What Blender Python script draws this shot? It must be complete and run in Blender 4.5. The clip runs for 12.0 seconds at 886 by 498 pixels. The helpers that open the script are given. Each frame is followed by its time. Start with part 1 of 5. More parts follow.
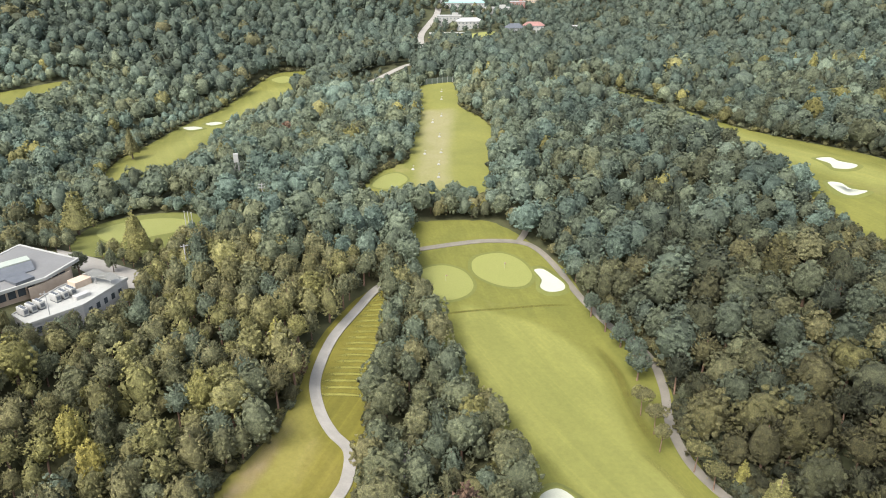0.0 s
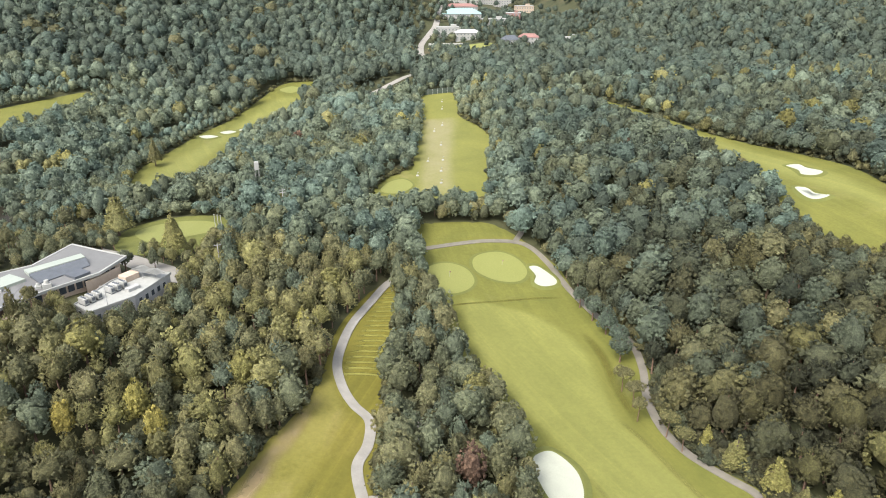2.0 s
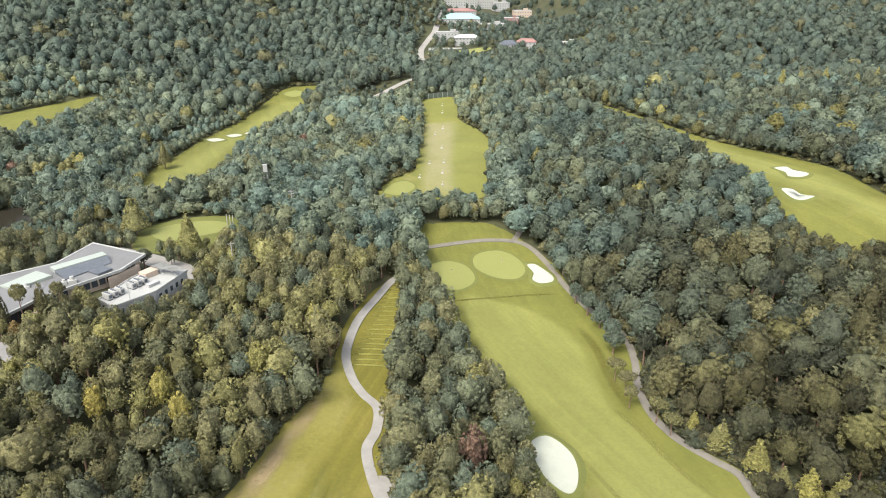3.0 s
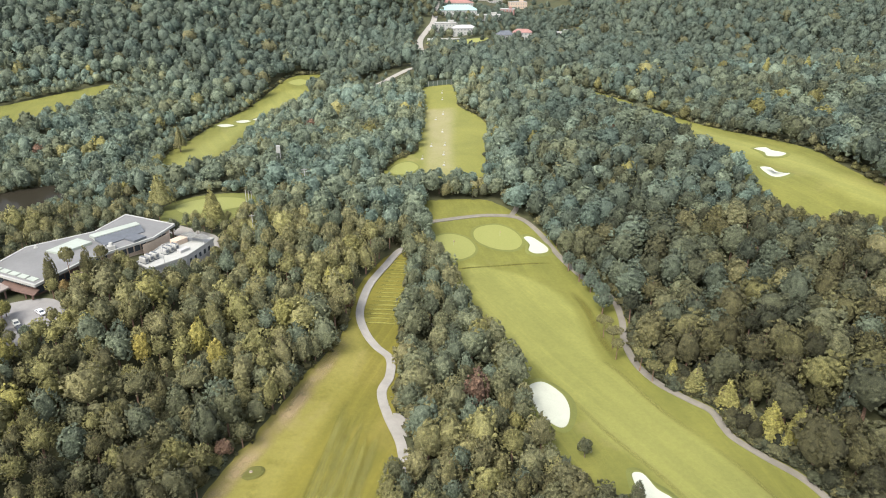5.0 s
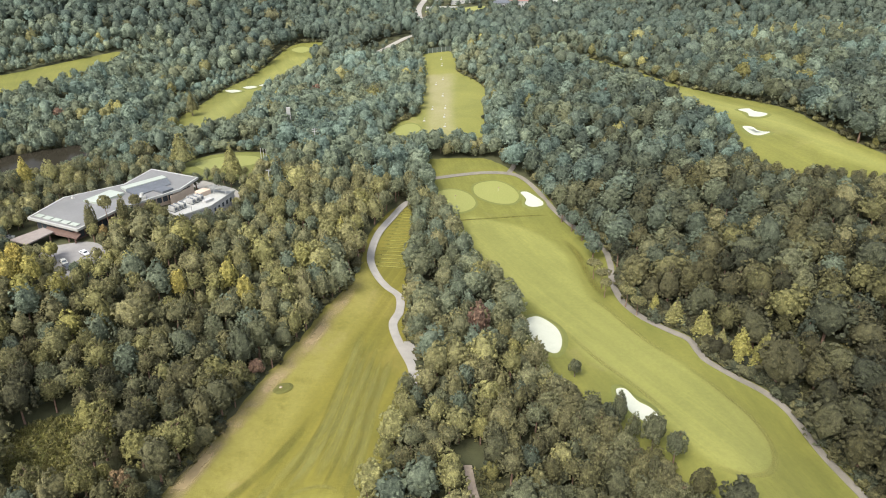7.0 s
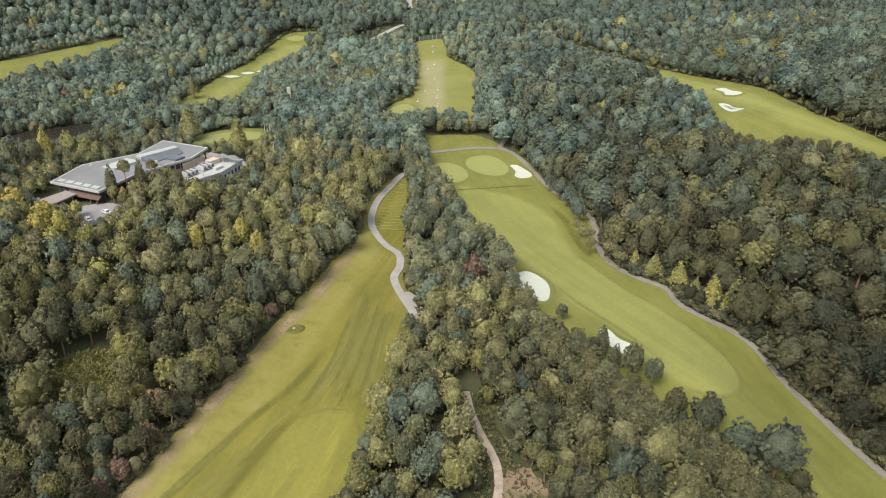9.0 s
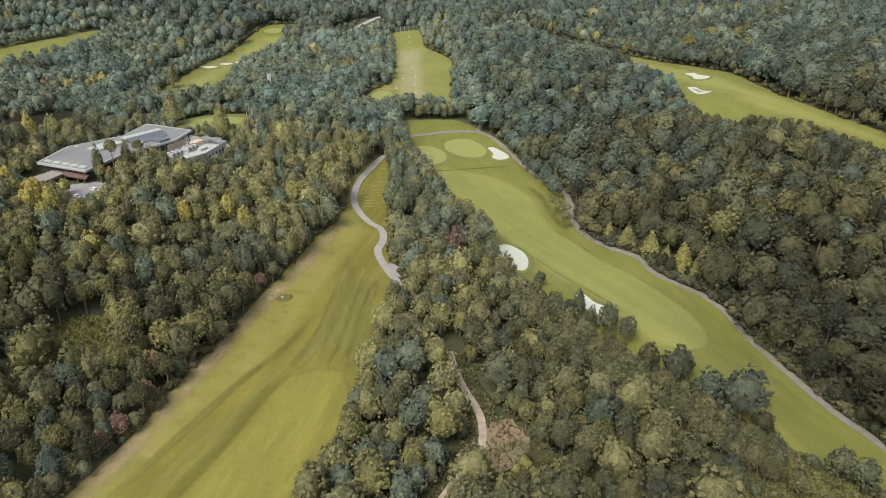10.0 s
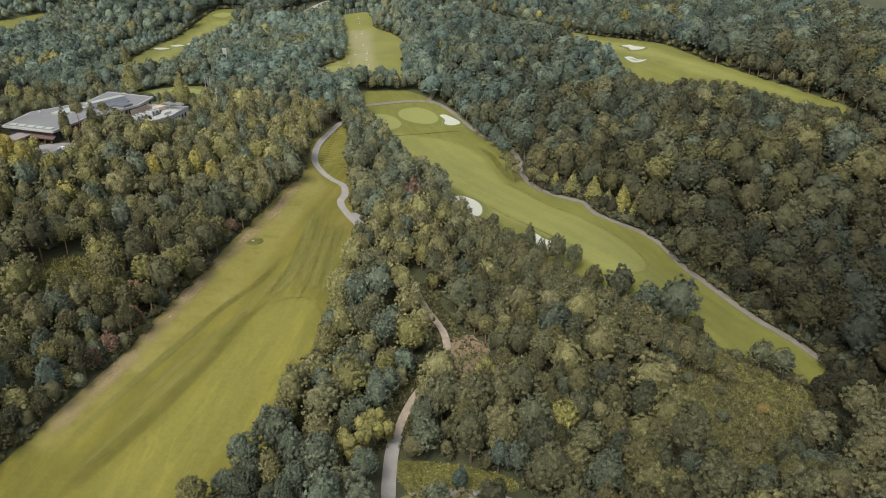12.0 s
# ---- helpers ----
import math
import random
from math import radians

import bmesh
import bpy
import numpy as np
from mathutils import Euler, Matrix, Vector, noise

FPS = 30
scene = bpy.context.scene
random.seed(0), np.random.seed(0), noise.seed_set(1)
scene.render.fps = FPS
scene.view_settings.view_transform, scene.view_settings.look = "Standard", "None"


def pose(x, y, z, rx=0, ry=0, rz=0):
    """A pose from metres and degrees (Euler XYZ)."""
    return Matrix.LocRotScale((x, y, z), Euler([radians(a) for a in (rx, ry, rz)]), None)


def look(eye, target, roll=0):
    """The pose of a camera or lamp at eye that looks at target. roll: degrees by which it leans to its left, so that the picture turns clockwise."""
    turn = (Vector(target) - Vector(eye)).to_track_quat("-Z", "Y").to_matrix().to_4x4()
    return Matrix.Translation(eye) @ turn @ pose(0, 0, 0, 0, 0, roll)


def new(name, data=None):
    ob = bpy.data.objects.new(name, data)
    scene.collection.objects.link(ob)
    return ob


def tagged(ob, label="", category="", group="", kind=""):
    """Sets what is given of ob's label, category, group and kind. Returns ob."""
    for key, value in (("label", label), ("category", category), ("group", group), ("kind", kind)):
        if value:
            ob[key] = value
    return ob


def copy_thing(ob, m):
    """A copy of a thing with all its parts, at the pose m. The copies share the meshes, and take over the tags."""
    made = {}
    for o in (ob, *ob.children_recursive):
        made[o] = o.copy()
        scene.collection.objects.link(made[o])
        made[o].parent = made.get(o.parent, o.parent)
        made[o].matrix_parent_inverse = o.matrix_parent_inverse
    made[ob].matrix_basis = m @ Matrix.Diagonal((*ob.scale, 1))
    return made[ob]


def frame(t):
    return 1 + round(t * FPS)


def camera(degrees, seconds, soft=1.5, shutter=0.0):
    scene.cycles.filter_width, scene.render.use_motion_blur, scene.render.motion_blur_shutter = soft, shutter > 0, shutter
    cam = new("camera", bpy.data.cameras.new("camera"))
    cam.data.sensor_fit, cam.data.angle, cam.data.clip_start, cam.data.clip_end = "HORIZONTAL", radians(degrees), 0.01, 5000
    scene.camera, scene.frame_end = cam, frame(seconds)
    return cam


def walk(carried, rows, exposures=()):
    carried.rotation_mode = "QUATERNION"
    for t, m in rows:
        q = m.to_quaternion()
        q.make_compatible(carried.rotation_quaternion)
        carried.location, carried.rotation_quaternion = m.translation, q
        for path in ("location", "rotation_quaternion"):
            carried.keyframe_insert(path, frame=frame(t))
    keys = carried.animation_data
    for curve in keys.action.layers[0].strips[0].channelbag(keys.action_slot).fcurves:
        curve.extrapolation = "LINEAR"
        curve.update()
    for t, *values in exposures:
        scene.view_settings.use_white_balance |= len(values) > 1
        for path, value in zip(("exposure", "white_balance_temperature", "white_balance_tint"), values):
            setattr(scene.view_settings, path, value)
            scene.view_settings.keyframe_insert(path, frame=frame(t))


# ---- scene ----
cam = camera(64.2, 12.0, soft=1.0)
METRES, EYE, TILT, LEAN, TURN = 160.0, 115.0, -23.0, 0.0, 0.0
ROWS = [
    (0.0, 0.0, 0.0, 0.0, 0.0, 0.0, -0.0),
    (0.5, -0.0051, -0.0443, -0.003, -0.09, 0.07, 0.02),
    (1.0, -0.0097, -0.0883, -0.0059, -0.17, 0.15, 0.05),
    (1.5, -0.0144, -0.1319, -0.009, -0.24, 0.23, 0.08),
    (2.0, -0.0193, -0.1751, -0.0119, -0.31, 0.3, 0.11),
    (2.5, -0.0243, -0.2173, -0.0152, -0.38, 0.36, 0.15),
    (3.0, -0.0296, -0.2576, -0.0204, -0.46, 0.45, 0.14),
    (5.0, -0.0515, -0.4054, -0.0777, -0.81, -0.11, 0.3),
    (5.5, -0.0566, -0.4425, -0.0923, -0.9, -0.63, 0.34),
    (6.0, -0.0623, -0.4799, -0.107, -0.98, -1.17, 0.39),
    (6.5, -0.0672, -0.5167, -0.121, -1.06, -1.79, 0.43),
    (7.0, -0.0728, -0.5528, -0.136, -1.13, -2.27, 0.48),
    (9.0, -0.0982, -0.682, -0.2262, -2.13, -2.34, 0.77),
    (9.5, -0.1052, -0.7119, -0.2568, -3.03, -2.36, 1.12),
    (10.0, -0.113, -0.7416, -0.2875, -4.01, -2.39, 1.51),
    (10.5, -0.1214, -0.7709, -0.3179, -5.05, -2.45, 1.91),
    (11.0, -0.1304, -0.8001, -0.348, -6.09, -2.52, 2.32),
    (11.5, -0.14, -0.8297, -0.3785, -7.08, -2.58, 2.7),
    (12.0, -0.1501, -0.859, -0.4087, -8.07, -2.65, 3.08),
]
walk(cam, [(t, pose(0, 0, EYE, TILT, LEAN, TURN) @ pose(METRES * x, METRES * y, METRES * z, 90 + pitch, roll, yaw)) for t, x, y, z, yaw, pitch, roll in ROWS],
     exposures=[(0.0, 1.5), (6.0, 1.5), (7.0, 1.46), (8.0, 1.33), (9.0, 1.16), (10.0, 0.97), (11.0, 0.84), (12.0, 0.79)])

# ---- light ----
SUN_EL, SUN_AZ = radians(52), radians(215)
world = bpy.data.worlds.new("world")
scene.world = world
world.use_nodes = True
wn = world.node_tree
sky = wn.nodes.new("ShaderNodeTexSky")
sky.sky_type, sky.sun_disc = "NISHITA", False
sky.sun_elevation, sky.sun_rotation = SUN_EL, SUN_AZ
sky.air_density, sky.dust_density, sky.ozone_density = 1.0, 4.0, 1.0
wn.nodes["Background"].inputs["Strength"].default_value = 0.15
grey = wn.nodes.new("ShaderNodeHueSaturation")
grey.inputs["Saturation"].default_value = 0.42  # cloud cover takes the blue out of the sky
wn.links.new(sky.outputs[0], grey.inputs["Color"])
wn.links.new(grey.outputs[0], wn.nodes["Background"].inputs["Color"])
sun_data = bpy.data.lights.new("sun", "SUN")
sun_data.energy, sun_data.angle, sun_data.color = 1.5, radians(25), (1.0, 0.95, 0.86)
sun = new("sun", sun_data)
sun.matrix_basis = look((0, 0, 300), (0 - math.sin(SUN_AZ) * 100, 0 - math.cos(SUN_AZ) * 100, 300 - math.tan(SUN_EL) * 100))


# ---- materials ----
def material(name, rough=0.8, metal=0.0):
    m = bpy.data.materials.new(name)
    m.use_nodes = True
    nt = m.node_tree
    b = nt.nodes["Principled BSDF"]
    b.inputs["Roughness"].default_value = rough
    b.inputs["Metallic"].default_value = metal
    b.inputs["Specular IOR Level"].default_value = 0.25
    return m, nt, b


def ramp(nt, source, stops):
    r = nt.nodes.new("ShaderNodeValToRGB")
    e = r.color_ramp.elements
    while len(e) < len(stops):
        e.new(0.5)
    for el, (p, c) in zip(e, stops):
        el.position, el.color = p, (*c, 1)
    nt.links.new(source, r.inputs[0])
    return r.outputs[0]


def noise_tex(nt, scale, detail=4, stretch=None, turn=0.0, rough=0.6, distort=0.0):
    """Noise over the place in metres: scale is cycles a metre."""
    geo = nt.nodes.new("ShaderNodeNewGeometry")
    mp = nt.nodes.new("ShaderNodeMapping")
    mp.vector_type = "TEXTURE"
    mp.inputs["Scale"].default_value = stretch or (1, 1, 1)
    mp.inputs["Rotation"].default_value = (0, 0, radians(turn))
    n = nt.nodes.new("ShaderNodeTexNoise")
    n.inputs["Scale"].default_value = scale
    n.inputs["Detail"].default_value = detail
    n.inputs["Roughness"].default_value = rough
    n.inputs["Distortion"].default_value = distort
    nt.links.new(geo.outputs["Position"], mp.inputs["Vector"])
    nt.links.new(mp.outputs[0], n.inputs["Vector"])
    return n.outputs["Fac"]


def mix(nt, a, b, fac, how="MIX"):
    n = nt.nodes.new("ShaderNodeMix")
    n.data_type, n.blend_type = "RGBA", how
    for sock, v in ((n.inputs[0], fac), (n.inputs[6], a), (n.inputs[7], b)):
        if isinstance(v, (int, float)):
            sock.default_value = v
        elif isinstance(v, tuple):
            sock.default_value = (*v, 1)
        else:
            nt.links.new(v, sock)
    return n.outputs[2]


def bump(nt, bsdf, height, strength, dist):
    n = nt.nodes.new("ShaderNodeBump")
    n.inputs["Strength"].default_value, n.inputs["Distance"].default_value = strength, dist
    nt.links.new(height, n.inputs["Height"])
    nt.links.new(n.outputs[0], bsdf.inputs["Normal"])


def plain(name, color, rough=0.7, metal=0.0, vary=0.12, scale=0.6):
    """One paint or stuff, with stains at two scales."""
    m, nt, b = material(name, rough, metal)
    big = ramp(nt, noise_tex(nt, scale, 5), [(0.3, tuple(c * (1 - vary) for c in color)), (0.7, tuple(min(1, c * (1 + vary)) for c in color))])
    fine = ramp(nt, noise_tex(nt, scale * 9, 3), [(0.25, (0.86,) * 3), (0.7, (1.0,) * 3)])
    nt.links.new(mix(nt, big, fine, 0.7, "MULTIPLY"), b.inputs["Base Color"])
    return m


def turf_colour(nt, dark, light, straw, dry, stripe, turn):
    col = ramp(nt, noise_tex(nt, 0.045, 5, distort=0.6), [(0.32, dark), (0.68, light)])
    if stripe:
        streak = ramp(nt, noise_tex(nt, stripe, 3, (1, 22, 1), turn, 0.5), [(0.38, (0.84, 0.86, 0.8)), (0.62, (1.12, 1.1, 1.05))])
        col = mix(nt, col, streak, 0.8 if turn < 0 else 0.42, "MULTIPLY")
        lines = ramp(nt, noise_tex(nt, stripe * 1.7, 2, (1, 60, 1), turn + 2, 0.4, 0.15), [(0.55, (1.0, 1.0, 1.0)), (0.60, (1.16, 1.14, 1.12)), (0.66, (1.0, 1.0, 1.0))])
        col = mix(nt, col, lines, 0.9 if turn < 0 else 0.5, "MULTIPLY")
    return mix(nt, col, straw, ramp(nt, noise_tex(nt, 0.03, 6, distort=1.2), [(dry[0], (0, 0, 0)), (dry[1], (1, 1, 1))]))


def turf(name, dark, light, straw, dry=(0.62, 0.85), stripe=None, turn=0.0, fine=0.8, mown=None, edge=None):
    """Grass in metres: broad patches, dry straw patches, fine blades, and mowing streaks along one way.
    mown: the colours of the close-cut grass inside, edge: of the dry bank along it; both blend in."""
    m, nt, b = material(name, 0.85)
    col = turf_colour(nt, dark, light, straw, dry, stripe, turn)
    if mown:
        at = nt.nodes.new("ShaderNodeAttribute")
        at.attribute_name = "tone"
        col = mix(nt, col, turf_colour(nt, *mown), at.outputs["Fac"])
    if edge:
        at = nt.nodes.new("ShaderNodeAttribute")
        at.attribute_name = "value"
        ragged = nt.nodes.new("ShaderNodeMath")
        ragged.operation, ragged.use_clamp = "MULTIPLY", True
        nt.links.new(at.outputs["Fac"], ragged.inputs[0])
        nt.links.new(ramp(nt, noise_tex(nt, 0.16, 5, rough=0.7), [(0.3, (0.25,) * 3), (0.6, (1.5,) * 3)]), ragged.inputs[1])
        col = mix(nt, col, turf_colour(nt, *edge), ragged.outputs[0])
    blades = noise_tex(nt, fine, 6, rough=0.75)
    col = mix(nt, col, ramp(nt, blades, [(0.3, (0.8, 0.8, 0.76)), (0.68, (1.1, 1.1, 1.06))]), 0.7, "MULTIPLY")
    nt.links.new(col, b.inputs["Base Color"])
    bump(nt, b, blades, 0.5, 0.25)
    return m


# lowest tones: grey-green leaves; on far woods a haze tint put into colour
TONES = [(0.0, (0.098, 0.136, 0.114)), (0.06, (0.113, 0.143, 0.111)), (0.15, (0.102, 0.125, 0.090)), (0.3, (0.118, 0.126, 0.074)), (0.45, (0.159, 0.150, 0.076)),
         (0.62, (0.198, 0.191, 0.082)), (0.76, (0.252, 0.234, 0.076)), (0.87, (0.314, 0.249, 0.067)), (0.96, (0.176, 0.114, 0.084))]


def foliage(name, by_object):
    """Leaves whose kind of green is a tone from 0 to 1: grey-green, dark, olive, yellow-green, yellow, brown; value:
    how bright that colour is, by tree and by place.
    """
    m, nt, b = material(name, 0.75)
    if by_object:
        sep = nt.nodes.new("ShaderNodeSeparateColor")
        nt.links.new(nt.nodes.new("ShaderNodeObjectInfo").outputs["Color"], sep.inputs[0])
        src, deep = sep.outputs[0], sep.outputs[1]
    else:
        src, deep = [], []
        for key, to in (("tone", src), ("value", deep)):
            at = nt.nodes.new("ShaderNodeAttribute")
            at.attribute_name = key
            to.append(at.outputs["Fac"])
        src, deep = src[0], deep[0]
    col = ramp(nt, src, TONES)
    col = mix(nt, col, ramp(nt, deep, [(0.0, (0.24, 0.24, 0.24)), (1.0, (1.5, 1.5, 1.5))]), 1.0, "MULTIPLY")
    geo = nt.nodes.new("ShaderNodeNewGeometry")
    leaf = ramp(nt, geo.outputs["Random Per Island"], [(0.0, (0.82, 0.83, 0.82)), (0.55, (1.0, 1.0, 1.0)), (1.0, (1.22, 1.21, 1.16))])
    col = mix(nt, col, leaf, 1.0, "MULTIPLY")
    fine = noise_tex(nt, 2.4, 5, rough=0.9)
    col = mix(nt, col, ramp(nt, fine, [(0.36, (0.42, 0.43, 0.44)), (0.64, (1.5, 1.49, 1.42))]), 0.9, "MULTIPLY")
    sprays = noise_tex(nt, 0.75, 3, rough=0.7)
    col = mix(nt, col, ramp(nt, sprays, [(0.38, (0.66, 0.67, 0.68)), (0.62, (1.28, 1.27, 1.22))]), 0.85, "MULTIPLY")
    nt.links.new(col, b.inputs["Base Color"])
    bump(nt, b, fine, 1.0, 0.6)
    tr = nt.nodes.new("ShaderNodeBsdfTranslucent")
    nt.links.new(col, tr.inputs["Color"])
    ms = nt.nodes.new("ShaderNodeMixShader")
    ms.inputs[0].default_value = 0.25
    nt.links.new(b.outputs[0], ms.inputs[1])
    nt.links.new(tr.outputs[0], ms.inputs[2])
    nt.links.new(ms.outputs[0], nt.nodes["Material Output"].inputs["Surface"])
    return m


M_LEAF = foliage("leaves", True)
M_WOODS = foliage("leaves_of_woods", False)
M_BARK = plain("bark", (0.13, 0.10, 0.08), 0.9, vary=0.3, scale=1.5)
M_PINEBARK = plain("pine_bark", (0.165, 0.108, 0.078), 0.9, vary=0.3, scale=1.5)
FAIRWAY = ((0.138, 0.143, 0.039), (0.160, 0.163, 0.046), (0.176, 0.172, 0.057), (0.66, 0.9))
M_FLOOR = turf("forest_floor", (0.036, 0.043, 0.020), (0.062, 0.062, 0.030), (0.110, 0.080, 0.050), (0.62, 0.88))
M_ROUGH = turf("rough_grass", (0.096, 0.101, 0.022), (0.127, 0.127, 0.029), (0.159, 0.143, 0.059), (0.60, 0.86), 0.30, 14, mown=(*FAIRWAY, 0.22, 24))
M_ROUGH_L = turf("striped_grass", (0.105, 0.098, 0.017), (0.137, 0.122, 0.022), (0.166, 0.140, 0.036), (0.58, 0.86), 0.26, -18, mown=((0.134, 0.127, 0.025), (0.150, 0.139, 0.030), (0.160, 0.144, 0.036), (0.6, 0.85), 0.2, -18),
                 edge=((0.148, 0.136, 0.030), (0.180, 0.162, 0.044), (0.214, 0.172, 0.084), (0.55, 0.78), None, 0))
M_GREEN = turf("green_grass", (0.165, 0.176, 0.054), (0.176, 0.185, 0.060), (0.184, 0.186, 0.062), (0.7, 0.95), fine=2.5)
M_FRINGE = turf("fringe_grass", (0.096, 0.106, 0.028), (0.120, 0.126, 0.034), (0.145, 0.136, 0.046), (0.7, 0.9))
M_RANGE = turf("range_grass", (0.116, 0.122, 0.030), (0.149, 0.149, 0.036), (0.179, 0.163, 0.066), (0.6, 0.86), mown=((0.163, 0.158, 0.064), (0.184, 0.175, 0.080), (0.202, 0.186, 0.100), (0.45, 0.7), None, 0))


def worn(name, color, low=0.35, high=0.7):
    """Grass pressed or cut another way by the mower, fading out to both sides of its strip."""
    m, nt, b = material(name, 0.85)
    col = ramp(nt, noise_tex(nt, 0.9, 5, rough=0.75), [(0.3, tuple(c * 0.85 for c in color)), (0.7, tuple(c * 1.1 for c in color))])
    nt.links.new(col, b.inputs["Base Color"])
    at = nt.nodes.new("ShaderNodeAttribute")
    at.attribute_name = "tone"
    patchy = ramp(nt, noise_tex(nt, 0.12, 4), [(0.35, (low,) * 3), (0.6, (high,) * 3)])
    k = nt.nodes.new("ShaderNodeMath")
    k.operation = "MULTIPLY"
    nt.links.new(at.outputs["Fac"], k.inputs[0])
    nt.links.new(patchy, k.inputs[1])
    ms, tr = nt.nodes.new("ShaderNodeMixShader"), nt.nodes.new("ShaderNodeBsdfTransparent")
    nt.links.new(k.outputs[0], ms.inputs[0])
    nt.links.new(tr.outputs[0], ms.inputs[1])
    nt.links.new(b.outputs[0], ms.inputs[2])
    nt.links.new(ms.outputs[0], nt.nodes["Material Output"].inputs["Surface"])
    return m


M_LINE = worn("mowing_line_grass", (0.180, 0.172, 0.046), 0.3, 0.55)
M_CROSS = worn("cross_mown_grass", (0.192, 0.184, 0.044), 0.6, 1.0)
M_STRAW = worn("straw_grass", (0.290, 0.222, 0.124), 0.12, 0.66)
M_SWATH = worn("dark_swath_grass", (0.114, 0.107, 0.020))
M_WEEDS = turf("rank_grass", (0.065, 0.069, 0.018), (0.108, 0.104, 0.026), (0.131, 0.112, 0.035), (0.6, 0.85))
M_SOIL = turf("bare_soil", (0.150, 0.108, 0.070), (0.205, 0.152, 0.102), (0.10, 0.095, 0.045), (0.48, 0.62))
M_PATH = plain("path_concrete", (0.238, 0.228, 0.208), 0.85, vary=0.12, scale=0.25)
M_PATHDARK = plain("path_asphalt", (0.152, 0.140, 0.118), 0.85, vary=0.15, scale=0.25)
M_GRAVEL = plain("gravel_track", (0.262, 0.216, 0.169), 0.95, vary=0.25, scale=0.4)
M_SAND = plain("bunker_sand", (0.330, 0.345, 0.288), 0.95, vary=0.04, scale=0.3)
M_ROOF = plain("roof_metal", (0.160, 0.160, 0.157), 0.5, 0.2, vary=0.10, scale=0.12)
M_ROOFDARK = plain("roof_dark", (0.10, 0.11, 0.125), 0.5, 0.2, vary=0.12)
M_WHITE = plain("white_paint", (0.300, 0.304, 0.286), 0.6, vary=0.07)
M_CREAM = plain("cream_wall", (0.400, 0.323, 0.254), 0.8, vary=0.1)
M_TERRACOTTA = plain("brown_wall", (0.120, 0.078, 0.064), 0.8, vary=0.15)
M_SKYLIGHT = plain("roof_light_glazing", (0.27, 0.30, 0.26), 0.3, vary=0.05)
# town panes paled to grey: distance haze put into their colour
M_PANE = plain("haze_greyed_pane", (0.15, 0.165, 0.17), 0.3, vary=0.2)
M_GLASS = plain("dark_glass", (0.05, 0.06, 0.07), 0.1, vary=0.2)
M_RED = plain("red_roof", (0.230, 0.130, 0.115), 0.7, vary=0.15)
M_TEAL = plain("teal_roof", (0.231, 0.362, 0.347), 0.6, vary=0.08)
M_GREYWALL = plain("grey_wall", (0.323, 0.323, 0.316), 0.8, vary=0.1)
M_WATER, _nt, _b = material("pond_water", 0.08)
_b.inputs["Base Color"].default_value = (0.020, 0.018, 0.013, 1)
_b.inputs["Specular IOR Level"].default_value = 0.01
bump(_nt, _b, noise_tex(_nt, 1.2, 3), 0.08, 0.1)


# ---- the lie of the land ----
# Heights in metres, every 80 m; rows go away from the first eye, columns from left to right.
LAND = np.array([
    [4, -3, -10, -17, -26, -25, -19, -12, -6],
    [9, 5, 1, -5, -12, -10, -8, -3, 6],
    [11, 16, 12, -3, 2, 3, -2, 5, 20],
    [10, 26, 35, 2, -2, -2, 3, 20, 35],
    [9, 25, 41, 17, -7, -4, 15, 31, 41],
    [16, 14, 21, 24, 0, 1, 34, 38, 37],
    [35, 19, 10, 24, 24, 21, 34, 32, 30],
    [52, 30, 9, 14, 22, 27, 30, 25, 21],
    [56, 33, 11, 17, 32, 35, 31, 22, 8],
    [51, 34, 20, 25, 39, 36, 23, 3, -18],
    [42, 37, 34, 37, 41, 32, 11, -19, -48],
], float)


def kernel(u):
    u = np.abs(u)
    return np.where(u < 1, 2 / 3 - u * u + u ** 3 / 2, np.where(u < 2, np.maximum(2 - u, 0) ** 3 / 6, 0))


def soft(d, w):
    return w * np.logaddexp(0, d / w)


def height(x, y):
    """The ground's height: the gentle lie of the course, a bank below the tee, and wooded hills about the valley of the town."""
    x, y = np.asarray(x, float), np.asarray(y, float)
    u = kernel((np.clip(x, -240, 240)[..., None] + 320) / 80 - np.arange(LAND.shape[1]))
    v = kernel((np.clip(y, -80, 560)[..., None] + 160) / 80 - np.arange(LAND.shape[0]))
    z = np.einsum("...j,ji,...i->...", v, LAND, u)
    across, along = (x - 40) * 0.85 + (y - 75) * 0.527, (x - 40) * 0.527 - (y - 75) * 0.85
    z = z + 4.5 * (np.tanh(across / 6) - 1) * np.exp(-((along - 60) / 60) ** 4)
    valley = 1 - np.exp(-((x - 80) / 115) ** 4)
    z = z + 170 * (1 - np.exp(-soft((x + 330) * -0.632 + (y - 430) * 0.775, 25) / 420)) * valley
    z = z + 150 * (1 - np.exp(-soft((x - 130) * 0.44 + (y - 640) * 0.90, 25) / 420)) * valley
    z = z + 22 * (1 - np.exp(-soft((x - 250) * 0.8 + (y - 330) * 0.6, 20) / 60))
    z = z + 9 * np.sin(x / 61 + y / 140) * np.sin(y / 83 - x / 170) * np.clip((y - 520) / 600, 0, 1) * valley
    fall = np.clip((x - 66) / 36, 0, 1), np.clip((125 - y) / 65, 0, 1)  # the fairway's foot falls away
    z = z - 10 * (fall[0] ** 2 * (3 - 2 * fall[0])) * (fall[1] ** 2 * (3 - 2 * fall[1]))
    level = np.exp(-(((x + 140) / 34) ** 2 + ((y - 150) / 45) ** 2) ** 2)  # the clubhouse's terrace
    return z * (1 - level) + 25 * level


def h(x, y):
    return float(height(x, y))


